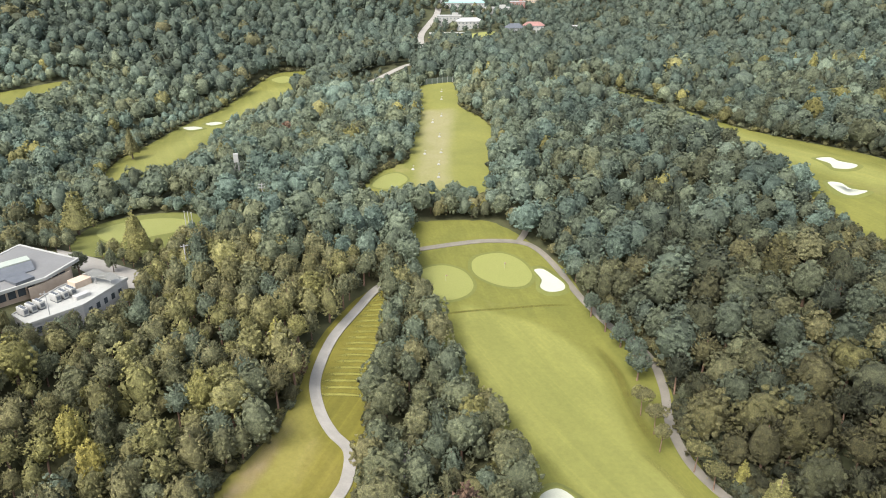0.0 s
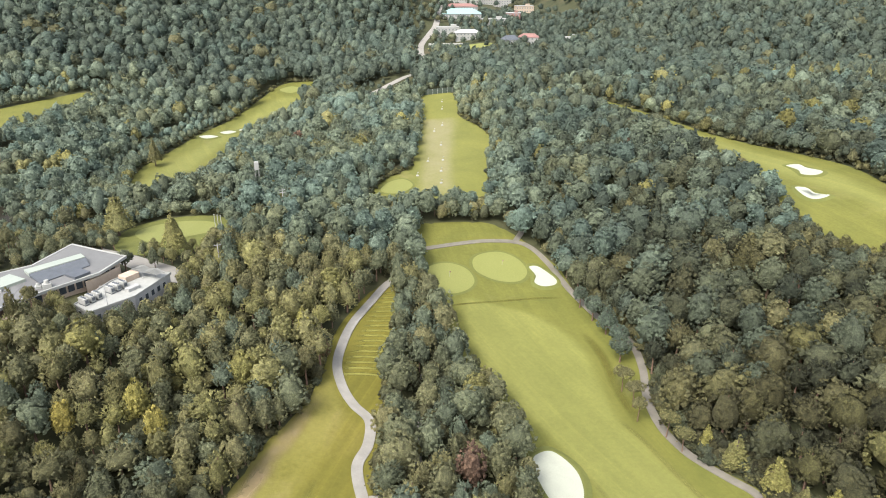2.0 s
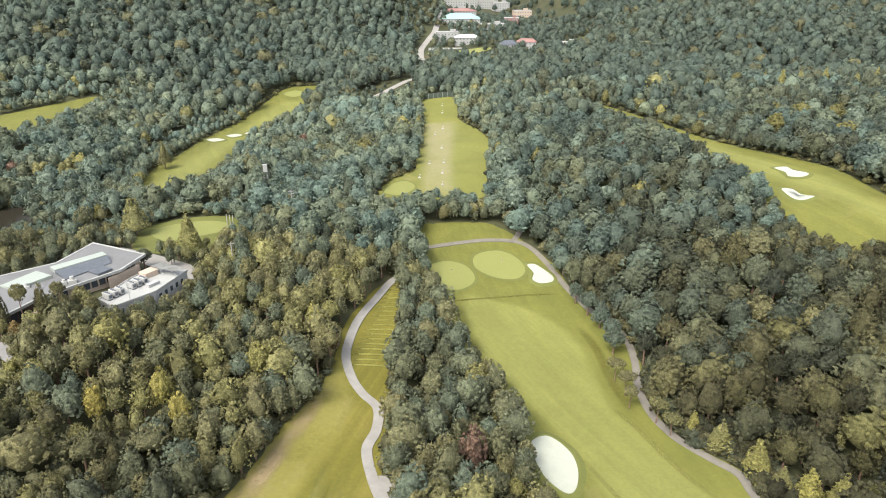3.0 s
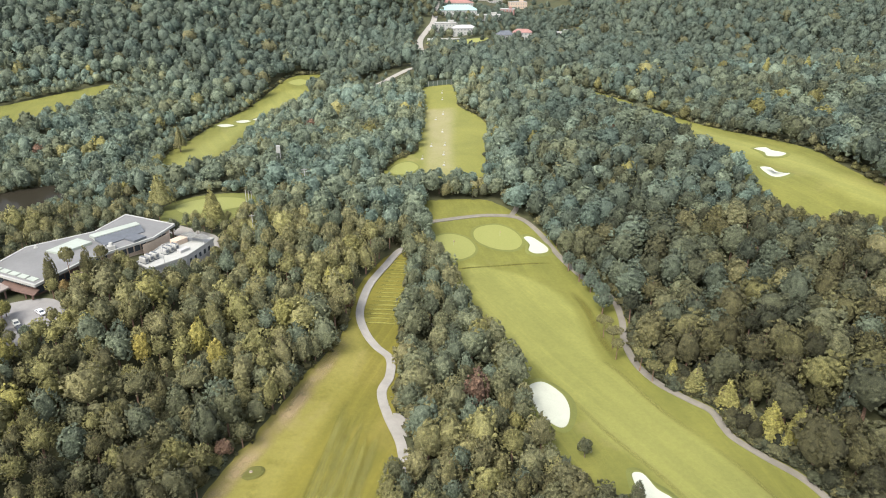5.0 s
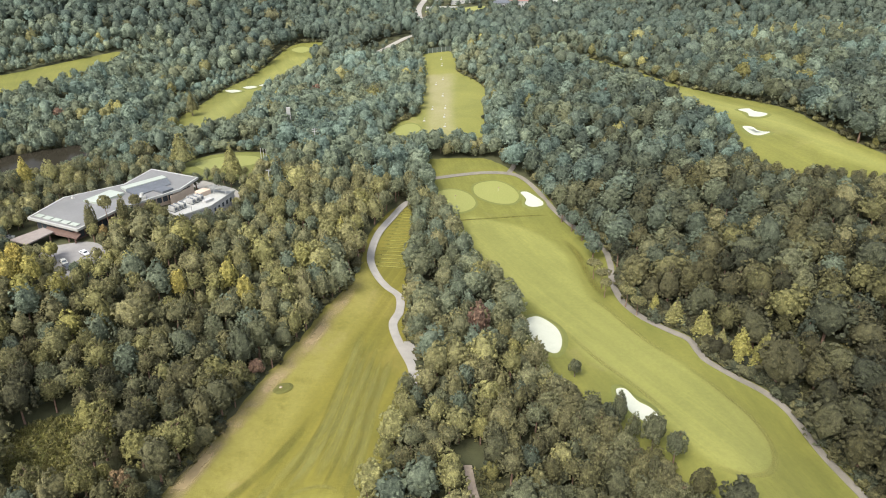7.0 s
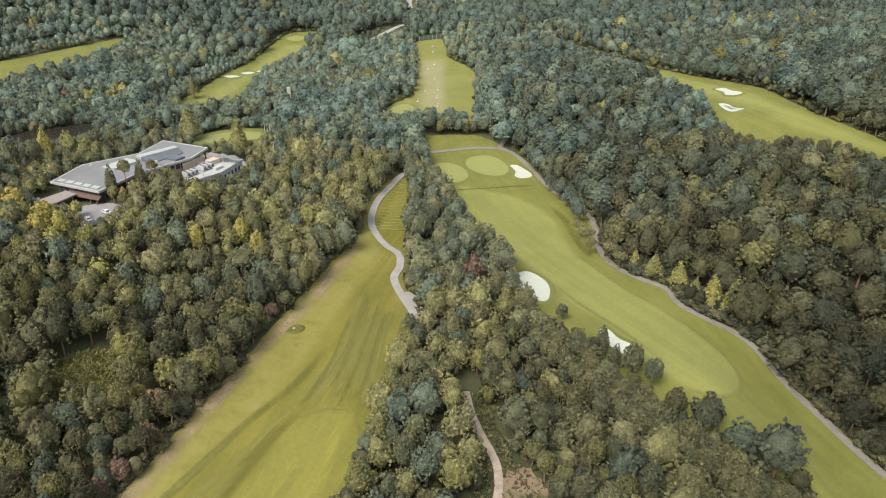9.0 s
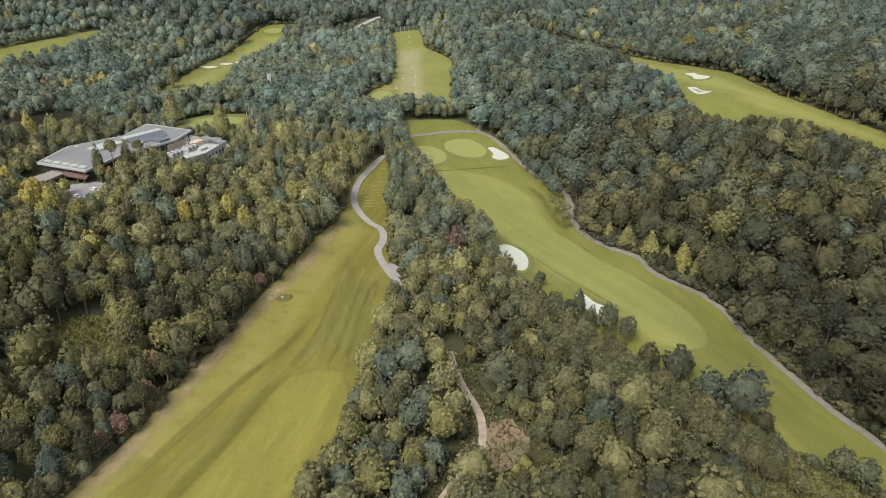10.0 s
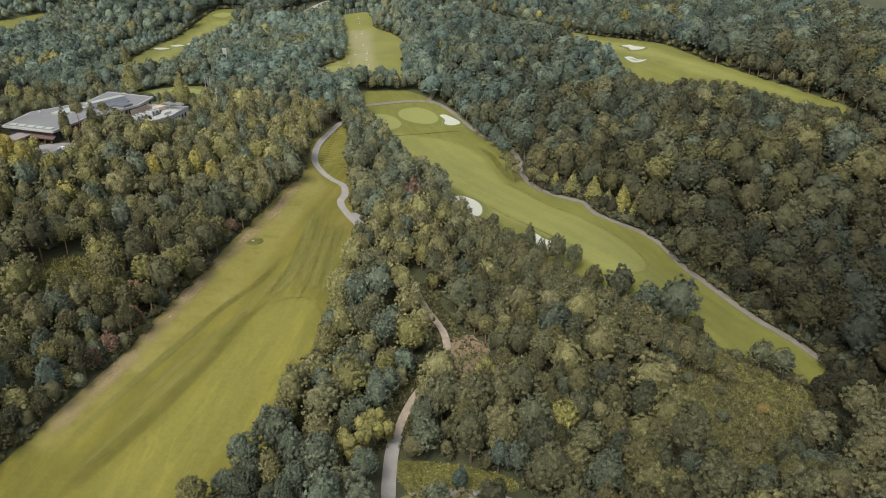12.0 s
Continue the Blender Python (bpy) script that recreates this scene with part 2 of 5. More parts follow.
def steps(*spans):
    """Grid lines from spans (start, end, count)."""
    return np.unique(np.round(np.concatenate([np.linspace(a, b, n) for a, b, n in spans]), 3))


def mesh_of(name, verts, loops, sizes, mats, mat_index=None, tone=None, smooth=False, value=None):
    me = bpy.data.meshes.new(name)
    verts, loops, sizes = np.asarray(verts, np.float32), np.asarray(loops, np.int32), np.asarray(sizes, np.int32)
    me.vertices.add(len(verts))
    me.vertices.foreach_set("co", verts.ravel())
    me.loops.add(len(loops))
    me.loops.foreach_set("vertex_index", loops)
    me.polygons.add(len(sizes))
    me.polygons.foreach_set("loop_start", np.concatenate([[0], np.cumsum(sizes)[:-1]]).astype(np.int32))
    for m in mats:
        me.materials.append(m)
    if mat_index is not None:
        me.polygons.foreach_set("material_index", np.asarray(mat_index, np.int32))
    me.polygons.foreach_set("use_smooth", np.broadcast_to(np.asarray(smooth, bool), len(sizes)).copy())
    if tone is not None:
        me.attributes.new("tone", "FLOAT", "POINT").data.foreach_set("value", np.asarray(tone, np.float32))
    if value is not None:
        me.attributes.new("value", "FLOAT", "POINT").data.foreach_set("value", np.asarray(value, np.float32))
    me.update(calc_edges=True)
    return me


def part(name, bm, mat, parent, label=""):
    """Links a bmesh as one mesh object under a thing or a part."""
    me = bpy.data.meshes.new(name)
    bm.to_mesh(me)
    bm.free()
    me.materials.append(mat)
    ob = new(name, me)
    ob.parent = parent
    return tagged(ob, label)


gx = steps((-4600, -900, 15), (-900, -330, 30), (-330, -110, 56), (-110, 130, 97), (130, 330, 51), (330, 900, 30), (900, 4600, 15))
gy = steps((-1500, -140, 12), (-140, -40, 21), (-40, 130, 69), (130, 600, 119), (600, 1400, 54), (1400, 4600, 18))
GX, GY = np.meshgrid(gx, gy)
nx, ny = len(gx), len(gy)
idx = np.arange(nx * ny).reshape(ny, nx)
quads = np.stack([idx[:-1, :-1], idx[:-1, 1:], idx[1:, 1:], idx[1:, :-1]], -1).reshape(-1, 4)
ground = new("ground", mesh_of("ground", np.stack([GX, GY, height(GX, GY)], -1).reshape(-1, 3), quads.ravel(), np.full(len(quads), 4), [M_FLOOR], smooth=True))
tagged(ground, "brown and dark green leaf-littered woodland ground", "ground", kind="structure")

from mathutils.geometry import delaunay_2d_cdt


def smooth_ring(points, per=6):
    """A closed curve through the points."""
    p = np.array(points, float)
    out = []
    for i in range(len(p)):
        a, b, c, d = p[i - 1], p[i], p[(i + 1) % len(p)], p[(i + 2) % len(p)]
        for k in range(per):
            t = k / per
            out.append(0.5 * (2 * b + (c - a) * t + (2 * a - 5 * b + 4 * c - d) * t * t + (3 * b - a - 3 * c + d) * t ** 3))
    return np.array(out)


def smooth_line(points, per=8):
    p = np.array(points, float)
    p = np.vstack([2 * p[0] - p[1], p, 2 * p[-1] - p[-2]])
    out = []
    for i in range(1, len(p) - 2):
        a, b, c, d = p[i - 1], p[i], p[i + 1], p[i + 2]
        for k in range(per):
            t = k / per
            out.append(0.5 * (2 * b + (c - a) * t + (2 * a - 5 * b + 4 * c - d) * t * t + (3 * b - a - 3 * c + d) * t ** 3))
    return np.array(out + [p[-2]])


def inside(x, y, ring):
    """Which of the points lie in a ring."""
    x, y = np.asarray(x, float), np.asarray(y, float)
    hit = np.zeros(x.shape, bool)
    for (ax, ay), (bx, by) in zip(ring, np.roll(ring, -1, 0)):
        if ay != by:
            hit ^= ((ay > y) != (by > y)) & (x < (bx - ax) * (y - ay) / (by - ay) + ax)
    return hit


def wobble(ring, size, seed):
    """An uneven edge."""
    r = random.Random(seed)
    ph = [r.uniform(0, 6.28) for _ in range(4)]
    n = np.arange(len(ring))
    d = sum(np.sin(n * f + q) for f, q in zip((0.9, 1.7, 0.43, 2.6), ph)) * size / 2
    c = ring.mean(0)
    out = ring - c
    return ring + out / np.linalg.norm(out, axis=1)[:, None] * d[:, None]


def edge_distance(co, ring):
    """Metres from points to a ring's edge, more than nought inside."""
    a, b = ring, np.roll(ring, -1, 0)
    out = np.full(len(co), 1e9)
    for p, q in zip(a, b):
        d = q - p
        t = np.clip(((co - p) @ d) / (d @ d + 1e-9), 0, 1)
        out = np.minimum(out, np.linalg.norm(co - p - t[:, None] * d, axis=1))
    return np.where(inside(co[:, 0], co[:, 1], ring), out, -out)


def sheet(name, ring, lift, mat, label, category, grid=4.0, mown=(), blur=2.5, dry=()):
    """Turf, sand or paving laid over the ground inside a ring; mown: rings of closer-cut grass in it."""
    lo, hi = ring.min(0), ring.max(0)
    X, Y = np.meshgrid(np.arange(lo[0] + grid / 2, hi[0], grid), np.arange(lo[1] + grid / 2, hi[1], grid))
    keep = inside(X, Y, ring)
    pts = np.vstack([ring, np.stack([X[keep], Y[keep]], -1)])
    n = len(ring)
    v, e, f, *_ = delaunay_2d_cdt([Vector(p) for p in pts], [(i, (i + 1) % n) for i in range(n)], [], 1, 1e-4)
    co = np.array([(p.x, p.y) for p in v])
    z = height(co[:, 0], co[:, 1]) + lift
    loops = np.array([i for t in f for i in (t if (co[t[1]] - co[t[0]])[0] * (co[t[2]] - co[t[0]])[1] - (co[t[1]] - co[t[0]])[1] * (co[t[2]] - co[t[0]])[0] > 0 else t[::-1])])
    cut = np.zeros(len(co))
    for m in mown:
        cut = np.maximum(cut, np.clip(edge_distance(co, m) / blur + 0.5, 0, 1))
    bank = np.zeros(len(co))
    for m in dry:
        bank = np.maximum(bank, np.clip(edge_distance(co, m) / 5 + 0.6, 0, 1))
    ob = new(name, mesh_of(name, np.column_stack([co, z]), loops, [len(t) for t in f], [mat], tone=cut, smooth=True, value=bank))
    return tagged(ob, label, category, kind="structure")


def ribbon(name, points, width, lift, mat, label, category, kind="structure"):
    """A paved way along a curve, with thickness and square edges."""
    c = smooth_line(points, 10)
    d = np.gradient(c, axis=0)
    d /= np.linalg.norm(d, axis=1)[:, None]
    nrm = np.stack([-d[:, 1], d[:, 0]], -1)
    cols = []
    mid = height(c[:, 0], c[:, 1])
    for off, drop in ((-0.5, -0.25), (-0.5, 0), (-0.17, 0.02), (0.17, 0.02), (0.5, 0), (0.5, -0.25)):
        p = c + nrm * off * width
        cols.append(np.column_stack([p, np.maximum(height(p[:, 0], p[:, 1]), mid - 0.15) + lift + drop]))
    V = np.stack(cols, 1)
    k, w = V.shape[:2]
    i = np.arange(k * w).reshape(k, w)
    q = np.stack([i[:-1, 1:], i[:-1, :-1], i[1:, :-1], i[1:, 1:]], -1).reshape(-1, 4)
    ob = new(name, mesh_of(name, V.reshape(-1, 3), q[:, ::-1].ravel(), np.full(len(q), 4), [mat]))
    return tagged(ob, label, category, kind=kind)


# ---- the course: rings in metres ----
MAIN = smooth_ring([(-13, 250), (-12, 266), (-5, 271), (12, 274), (22, 272), (31, 264), (38, 254), (46, 240), (50, 222), (56, 200), (64, 185), (65, 168), (62, 154), (62.5, 143),
                    (65.5, 131.5), (69, 126.5), (73.5, 120), (78.3, 114), (79.3, 106), (80.3, 101.5), (85.5, 95.5), (93.5, 89.5), (98.5, 82), (100.2, 75), (102.1, 62), (104.2, 49.5), (106.2, 36.5), (108.8, 25.5), (112.6, 15), (115, 4), (104, -6.5), (97, 1), (89, 6.2), (78, 17), (66, 32), (52, 50), (40, 68), (28, 82),
                    (22, 95), (21, 112), (18, 128), (17, 143), (13, 157), (5, 172), (0, 188), (-4, 208), (-10, 225)])
LEFT = smooth_ring([(-21, 218), (-27, 214), (-33, 200), (-38, 180), (-39, 160), (-42, 142), (-49, 125), (-53, 110), (-59, 92), (-66, 72), (-71, 55), (-78, 36),
                    (-84, 18), (-93, 0), (-101, -15), (-112, -40), (-104, -62), (-75, -58), (-62, -34), (-52, -20), (-44, -6), (-37, 8), (-31, 25), (-27, 42), (-24, 58), (-18, 84),
                    (-17, 98), (-20, 112), (-20, 128), (-19, 142), (-20, 155), (-18, 183), (-17, 205)])
RANGE = smooth_ring([(-16, 488), (8, 486), (10, 435), (20, 412), (27, 385), (26, 360), (22, 325), (20, 300), (8, 288), (-12, 288), (-24, 282), (-38, 284), (-35, 297), (-30, 313), (-19, 330), (-16, 360), (-15, 401), (-15, 440)])
LHOLE = smooth_ring([(-146, 290), (-158, 310), (-168, 350), (-165, 385), (-160, 432), (-150, 470), (-141, 520), (-131, 553), (-114, 562), (-100, 558), (-96, 528), (-112, 490), (-124, 454), (-130, 425), (-128, 380), (-128, 338), (-134, 305)])
RHOLE = smooth_ring([(96, 458), (113, 449), (137, 405), (152, 362), (165, 334), (180, 308), (188, 285), (189, 256), (195, 225), (212, 177), (220, 151), (215, 140), (200, 158), (184, 190), (166, 208), (150, 216),
                     (143, 240), (143, 262), (142, 285), (138, 310), (134, 335), (130, 368), (114, 405), (97, 436)])
FLEFT = smooth_ring([(-330, 340), (-330, 380), (-300, 404), (-282, 424), (-263, 448), (-246, 466), (-236, 452), (-240, 424), (-250, 398), (-262, 374), (-282, 350)])
CLUBLAWN = smooth_ring([(-119, 210), (-127, 228), (-124, 246), (-110, 256), (-95, 256), (-88, 242), (-92, 225), (-100, 212)])
WEEDS = smooth_ring([(87, 5.5), (95, 0), (102, -8), (99, -16), (90, -22), (80, -30), (70, -42), (63, -38), (60, -24), (60, -8), (66, 2), (74, 12), (80, 12)])
CLEARING = smooth_ring([(3.5, 19), (6, 26), (11, 28.5), (15, 26), (17, 20), (13, 14), (10, 10.5), (4, 10)])
LAWN = smooth_ring([(-15.5, -19.5), (-12, -19.5), (-4, -21.5), (5, -24.5), (12, -28.5), (12, -32), (2, -31), (-8, -29.5), (-13.5, -28)])
GLADE = smooth_ring([(-116, 52), (-106, 60), (-97, 54), (-96, 41), (-104, 35), (-113, 41)])
LOT = smooth_ring([(-150, 126), (-146, 134), (-133, 140), (-124, 134), (-122, 126), (-125, 113), (-131, 112), (-136, 122), (-142, 126)], 4)
POND = smooth_ring([(-240, 226), (-226, 252), (-208, 266), (-188, 274), (-176, 266), (-181, 250), (-184, 234), (-192, 222), (-210, 212), (-228, 212)])
CLUB = np.array([(-161, 151), (-160, 134), (-150, 128), (-133, 136), (-129, 148), (-122, 160), (-114, 163), (-105, 154), (-93, 168), (-89, 188), (-94, 203), (-112, 208), (-128, 212), (-132, 202), (-138, 186), (-156, 171)], float)


TOWNLAWN = smooth_ring([(-14, 672), (0, 652), (20, 644), (46, 652), (44, 664), (18, 666), (0, 680)])
GARDEN = smooth_ring([(2, 640), (6, 606), (18, 594), (34, 594), (36, 612), (48, 640), (30, 646)])
TRACKGAP = smooth_ring([(1, 14), (6, 18), (13, 17), (15, 8), (9, 2), (3, 4)])
TOWNGLADE = smooth_ring([(118, 692), (138, 700), (160, 726), (158, 742), (140, 728), (122, 708)])
PAVE = np.array([(-127, 213), (-119, 202), (-106, 195), (-99, 190), (-92, 192), (-92, 198), (-97, 203), (-112, 208)], float)
FAIR = smooth_ring([(6, 214), (20, 212), (34, 205), (46, 186), (48, 165), (50, 145), (54, 136), (61, 116), (69, 100), (77.5, 84), (83, 73), (83, 62), (78, 52), (70, 48), (63, 52), (57, 66), (50, 88), (40, 105), (36, 122), (28, 140), (20, 158), (10, 182)])
LFAIR = smooth_ring([(-30, 128), (-26, 116), (-23, 98), (-24, 78), (-28, 58), (-30, 40), (-33, 26), (-42, 8), (-56, -10), (-72, -34), (-92, -40), (-92, -20), (-78, 4), (-68, 28), (-58, 54), (-50, 80), (-42, 104), (-36, 124)])
LTEE = smooth_ring([(-48, 41), (-43, 44), (-38, 45), (-34, 43), (-32, 36), (-34, 26), (-39, 14), (-45, 3), (-53, -9), (-66, -26), (-84, -36), (-92, -34), (-84, -22), (-75, -8), (-67, 5), (-58, 20), (-52, 33)])
RF = smooth_ring([(120, 418), (140, 380), (150, 345), (160, 318), (172, 296), (179, 270), (183, 245), (196, 205), (206, 175), (205, 172), (190, 200), (176, 225), (172, 250), (158, 282), (150, 310), (144, 345), (128, 400)])
LF2 = smooth_ring([(-150, 310), (-158, 345), (-152, 400), (-140, 470), (-130, 520), (-112, 525), (-118, 490), (-136, 430), (-140, 380), (-140, 330)])
STRIP = smooth_ring([(-11, 300), (-11, 340), (-11, 372), (-11.6, 400), (-11.5, 428), (-2, 429), (6.4, 427), (5.6, 400), (4, 370), (3, 340), (2.4, 302), (-4, 299)])
sheet("fairway", wobble(MAIN, 0.5, 1), 0.16, M_ROUGH, "pale green fairway with olive-green rough round it", "grass", 2.0, [FAIR])
BANK = smooth_ring([(-37, 158), (-45, 133), (-53, 114), (-63, 82), (-68, 62), (-73, 48), (-80, 34), (-84, 21), (-90, 10), (-97, -1), (-101, -12), (-91, -10), (-87, -2), (-80, 10), (-72, 23), (-66, 34), (-59, 47), (-53, 62), (-49, 76), (-43, 98), (-36, 122), (-32, 140)])
sheet("fairway", wobble(LEFT, 0.6, 2), 0.16, M_ROUGH_L, "striped olive-green fairway with mowing lines beside woods", "grass", 2.0, [LTEE], 3.0, [BANK])
sheet("range", RANGE, 0.16, M_RANGE, "yellow-green driving range, worn pale along its middle", "grass", 2.5, [STRIP], 5.5)
sheet("fairway", LHOLE, 0.16, M_ROUGH, "olive-green grass of a hole between woods", "grass", 4.0, [LF2], 6)
sheet("fairway", RHOLE, 0.16, M_ROUGH, "yellow-green grass of a hole below a wooded hill", "grass", 4.0, [RF], 6)
sheet("rough", FLEFT, 0.16, M_ROUGH, "olive-green grass strip at a hill's foot", "grass")
sheet("lawn", CLUBLAWN, 0.16, M_FRINGE, "mown lawn round a practice green", "grass")
sheet("weeds", wobble(WEEDS, 1.2, 3), 0.16, M_WEEDS, "rank tall grass on a bank", "grass")
sheet("bare_ground", wobble(CLEARING, 0.8, 4), 0.14, M_SOIL, "bare reddish soil in a clearing", "soil")
sheet("lawn", LAWN, 0.16, M_ROUGH, "bright clipped lawn beside a drive", "grass")
sheet("glade", wobble(GLADE, 0.8, 5), 0.16, M_WEEDS, "bright green undergrowth in a glade", "grass")
sheet("car_park", LOT, 0.2, plain("car_park_concrete", (0.195, 0.19, 0.184), 0.85, vary=0.15, scale=0.2), "grey concrete car park", "paving")
sheet("lawn", TOWNLAWN, 0.2, M_GREEN, "bright yellow-green lawn before houses", "grass")
sheet("meadow", TOWNGLADE, 0.2, M_ROUGH, "pale green meadow behind houses", "grass")
sheet("forecourt", PAVE, 0.22, M_PATH, "pale concrete forecourt", "paving")
sheet("path_junction", np.array([(-20.6, 111), (-15, 112.2), (-14.4, 105), (-16.2, 100.5), (-18.8, 102.5)], float), 0.40, M_PATH, "pale concrete apron where paths meet", "paving", 2)


def mown_strip(points, width, mat, label):
    """A strip of turf a finger's width over the fairway, fading to its sides."""
    c = smooth_line(points, 10)
    d = np.gradient(c, axis=0)
    d /= np.linalg.norm(d, axis=1)[:, None]
    nrm = np.stack([-d[:, 1], d[:, 0]], -1)
    V = np.stack([np.column_stack([p, height(p[:, 0], p[:, 1]) + 0.24]) for p in (c - nrm * width / 2, c - nrm * width / 6, c + nrm * width / 6, c + nrm * width / 2)], 1)
    k = len(c)
    i = np.arange(4 * k).reshape(k, 4)
    q = np.stack([i[:-1, :-1], i[:-1, 1:], i[1:, 1:], i[1:, :-1]], -1).reshape(-1, 4)
    fade = np.tile([0.0, 1.0, 1.0, 0.0], (k, 1)) * np.clip(np.minimum(np.arange(k), k - 1 - np.arange(k)) / 8, 0, 1)[:, None]
    tagged(new("mowing_line", mesh_of("mowing_line", V.reshape(-1, 3), q.ravel(), np.full(len(q), 4), [mat], tone=fade.ravel())), label, "grass", kind="structure")


for line, wide in (([(-33, 115), (-37, 96), (-39, 78), (-42, 65), (-49, 50), (-57, 34), (-66, 20), (-73, 9), (-81, -5)], 1.3), ([(-28, 112), (-32, 90), (-36, 68), (-37, 52)], 1.0), ([(-30, 112), (-34.5, 90), (-38, 70), (-43, 54), (-52, 36)], 0.9),
                   ([(-25, 101), (-27, 84), (-30, 65), (-31, 51)], 1.0), ([(-27, 104), (-29.5, 84), (-32.5, 66), (-34, 52)], 0.8), ([(-21, 94), (-23, 74), (-26, 57), (-28, 46), (-29, 34), (-33, 23)], 0.9), ([(-57, 31), (-65, 16), (-75, 1), (-81, -9), (-90, -22)], 1.4),
                   ([(-34, 43), (-31.5, 36), (-33.5, 26), (-38.5, 14), (-44.5, 3), (-52.5, -9)], 0.9), ([(-48.5, 41), (-43, 44.6), (-38, 45.6), (-34, 43.5)], 0.8), ([(-60, 42), (-68, 27), (-77, 12), (-86, -3), (-94, -18)], 1.2),
                   ([(70, 98.5), (78, 84), (83.5, 73), (83.5, 62), (78, 51.4), (70, 47.4), (62.5, 51.5)], 1.1), ([(88, 6.6), (96.5, 1.6), (104, -6)], 0.9), ([(36, 122), (43, 104), (52, 86), (60, 66)], 1.0), ([(50, 146), (54.5, 136), (61.5, 116), (69.5, 100)], 1.0)):
    mown_strip(line, 2.0 * wide, M_LINE, "thin pale mowing line along a fairway")
# a fan of thin lines left by the mower
for i in range(15):
    f, r0 = (i + 0.5) / 15, random.Random(i)
    a0, b0 = r0.uniform(0, 0.25), r0.uniform(0.75, 1.0)
    pts = [(-36 + 13 * f, 118 - 16 * f), (-40 + 13 * f, 84 - 8 * f), (-45 + 15.5 * f, 58 - 4 * f), (-54 + 21 * f, 36 - 2 * f)]
    c = smooth_line(pts, 8)
    c = c[int(a0 * len(c)):int(b0 * len(c)):4]
    mown_strip([tuple(q) for q in c], r0.uniform(1.4, 2.4), M_LINE if i % 4 else M_SWATH, "thin mowing line fanning along a fairway")
for i in range(17):
    y = 160 + 3.2 * i
    mown_strip([(-35.5 + 0.6 * i, y - 1.2), (-30 + 0.5 * i, y + 0.8), (-24 + 0.3 * i, y + 2.0), (-16.5, y + 2.2)], 1.8, M_CROSS, "pale cross mowing stripe on a fairway")
for line, wide in (([(-49, 44), (-55, 33), (-61, 20), (-70, 4), (-79, -10), (-90, -26)], 4.0), ([(-44, 74), (-51, 56), (-62, 38), (-72, 20), (-84, 0)], 3.0), ([(48, 196), (52, 180), (53, 160), (56, 140)], 4.0), ([(-4, 208), (8, 212.5), (20, 215.5), (34, 218), (45, 218)], 1.5)):
    mown_strip(line, wide, M_SWATH, "darker swath of longer grass along a fairway")
mown_strip([(-38, 150), (-45, 124), (-50.5, 106), (-57, 88), (-64.5, 68), (-70.5, 50), (-76.5, 33), (-82, 17), (-90, 1), (-97, -12)], 6.0, M_STRAW, "dry straw-coloured strip along a wood's edge")
water = sheet("water", POND, 0.0, M_WATER, "still dark pond water among trees", "water", 30)
for v in water.data.vertices:
    v.co.z = h(-196, 240) + 0.7



def green(points, name="green"):
    ring = smooth_ring(points)
    c = ring.mean(0)
    sheet("fringe", c + (ring - c) * 1.13, 0.26, M_FRINGE, "darker mown fringe round a putting green", "grass", 3)
    sheet(name, ring, 0.31, M_GREEN, "smooth light green putting green", "grass", 3)


green([(11, 244), (15, 249), (23, 251), (30, 246), (33, 237), (29, 230), (20, 230), (12, 236)])
green([(-9, 231), (-6, 237), (1, 240), (8, 237), (11, 229), (8, 222), (1, 218), (-6, 222)])
green([(-31, 297), (-28, 308), (-21, 313), (-16, 306), (-22, 296)])
green([(-130, 543), (-122, 551), (-113, 545), (-120, 536)])
green([(-122, 231), (-119, 242), (-109, 249), (-97, 249), (-94, 240), (-102, 231), (-112, 222)])


def bunker(points, label):
    """A sunk bed of white sand with a raised turf lip."""
    ring = smooth_ring(points, 5)
    c = ring.mean(0)
    root = new("bunker")
    root.location = (c[0], c[1], h(*c))
    tagged(root, label, "bunker", "sand bunkers")
    n = len(ring)
    out = (ring - c) / np.linalg.norm(ring - c, axis=1)[:, None]

    def band(name, offs, mat):
        rows = []
        for off, up in offs:
            p = ring + out * off
            rows.append(np.column_stack([p - c, height(p[:, 0], p[:, 1]) + up - root.location.z]))
        V = np.vstack(rows)
        q = [(a * n + i, a * n + (i + 1) % n, (a + 1) * n + (i + 1) % n, (a + 1) * n + i) for a in range(len(offs) - 1) for i in range(n)]
        return V, q

    V, q = band("lip", [(2.2, 0.2), (1.2, 0.45), (0.45, 0.62), (0.05, 0.6), (-0.25, 0.3)], M_FRINGE)
    me = mesh_of("lip", V, [i for f in q for i in f], [4] * len(q), [M_FRINGE], smooth=True)
    new("lip", me).parent = root
    V, q = band("sand", [(-0.1, 0.42), (-0.7, 0.33), (-1.5, 0.27)], M_SAND)
    V = np.vstack([V, [[0, 0, 0.3]]])
    q = [tuple(f) for f in q] + [(2 * n + i, 2 * n + (i + 1) % n, 3 * n) for i in range(n)]
    new("sand", mesh_of("sand", V, [i for f in q for i in f], [len(f) for f in q], [M_SAND], smooth=True)).parent = root


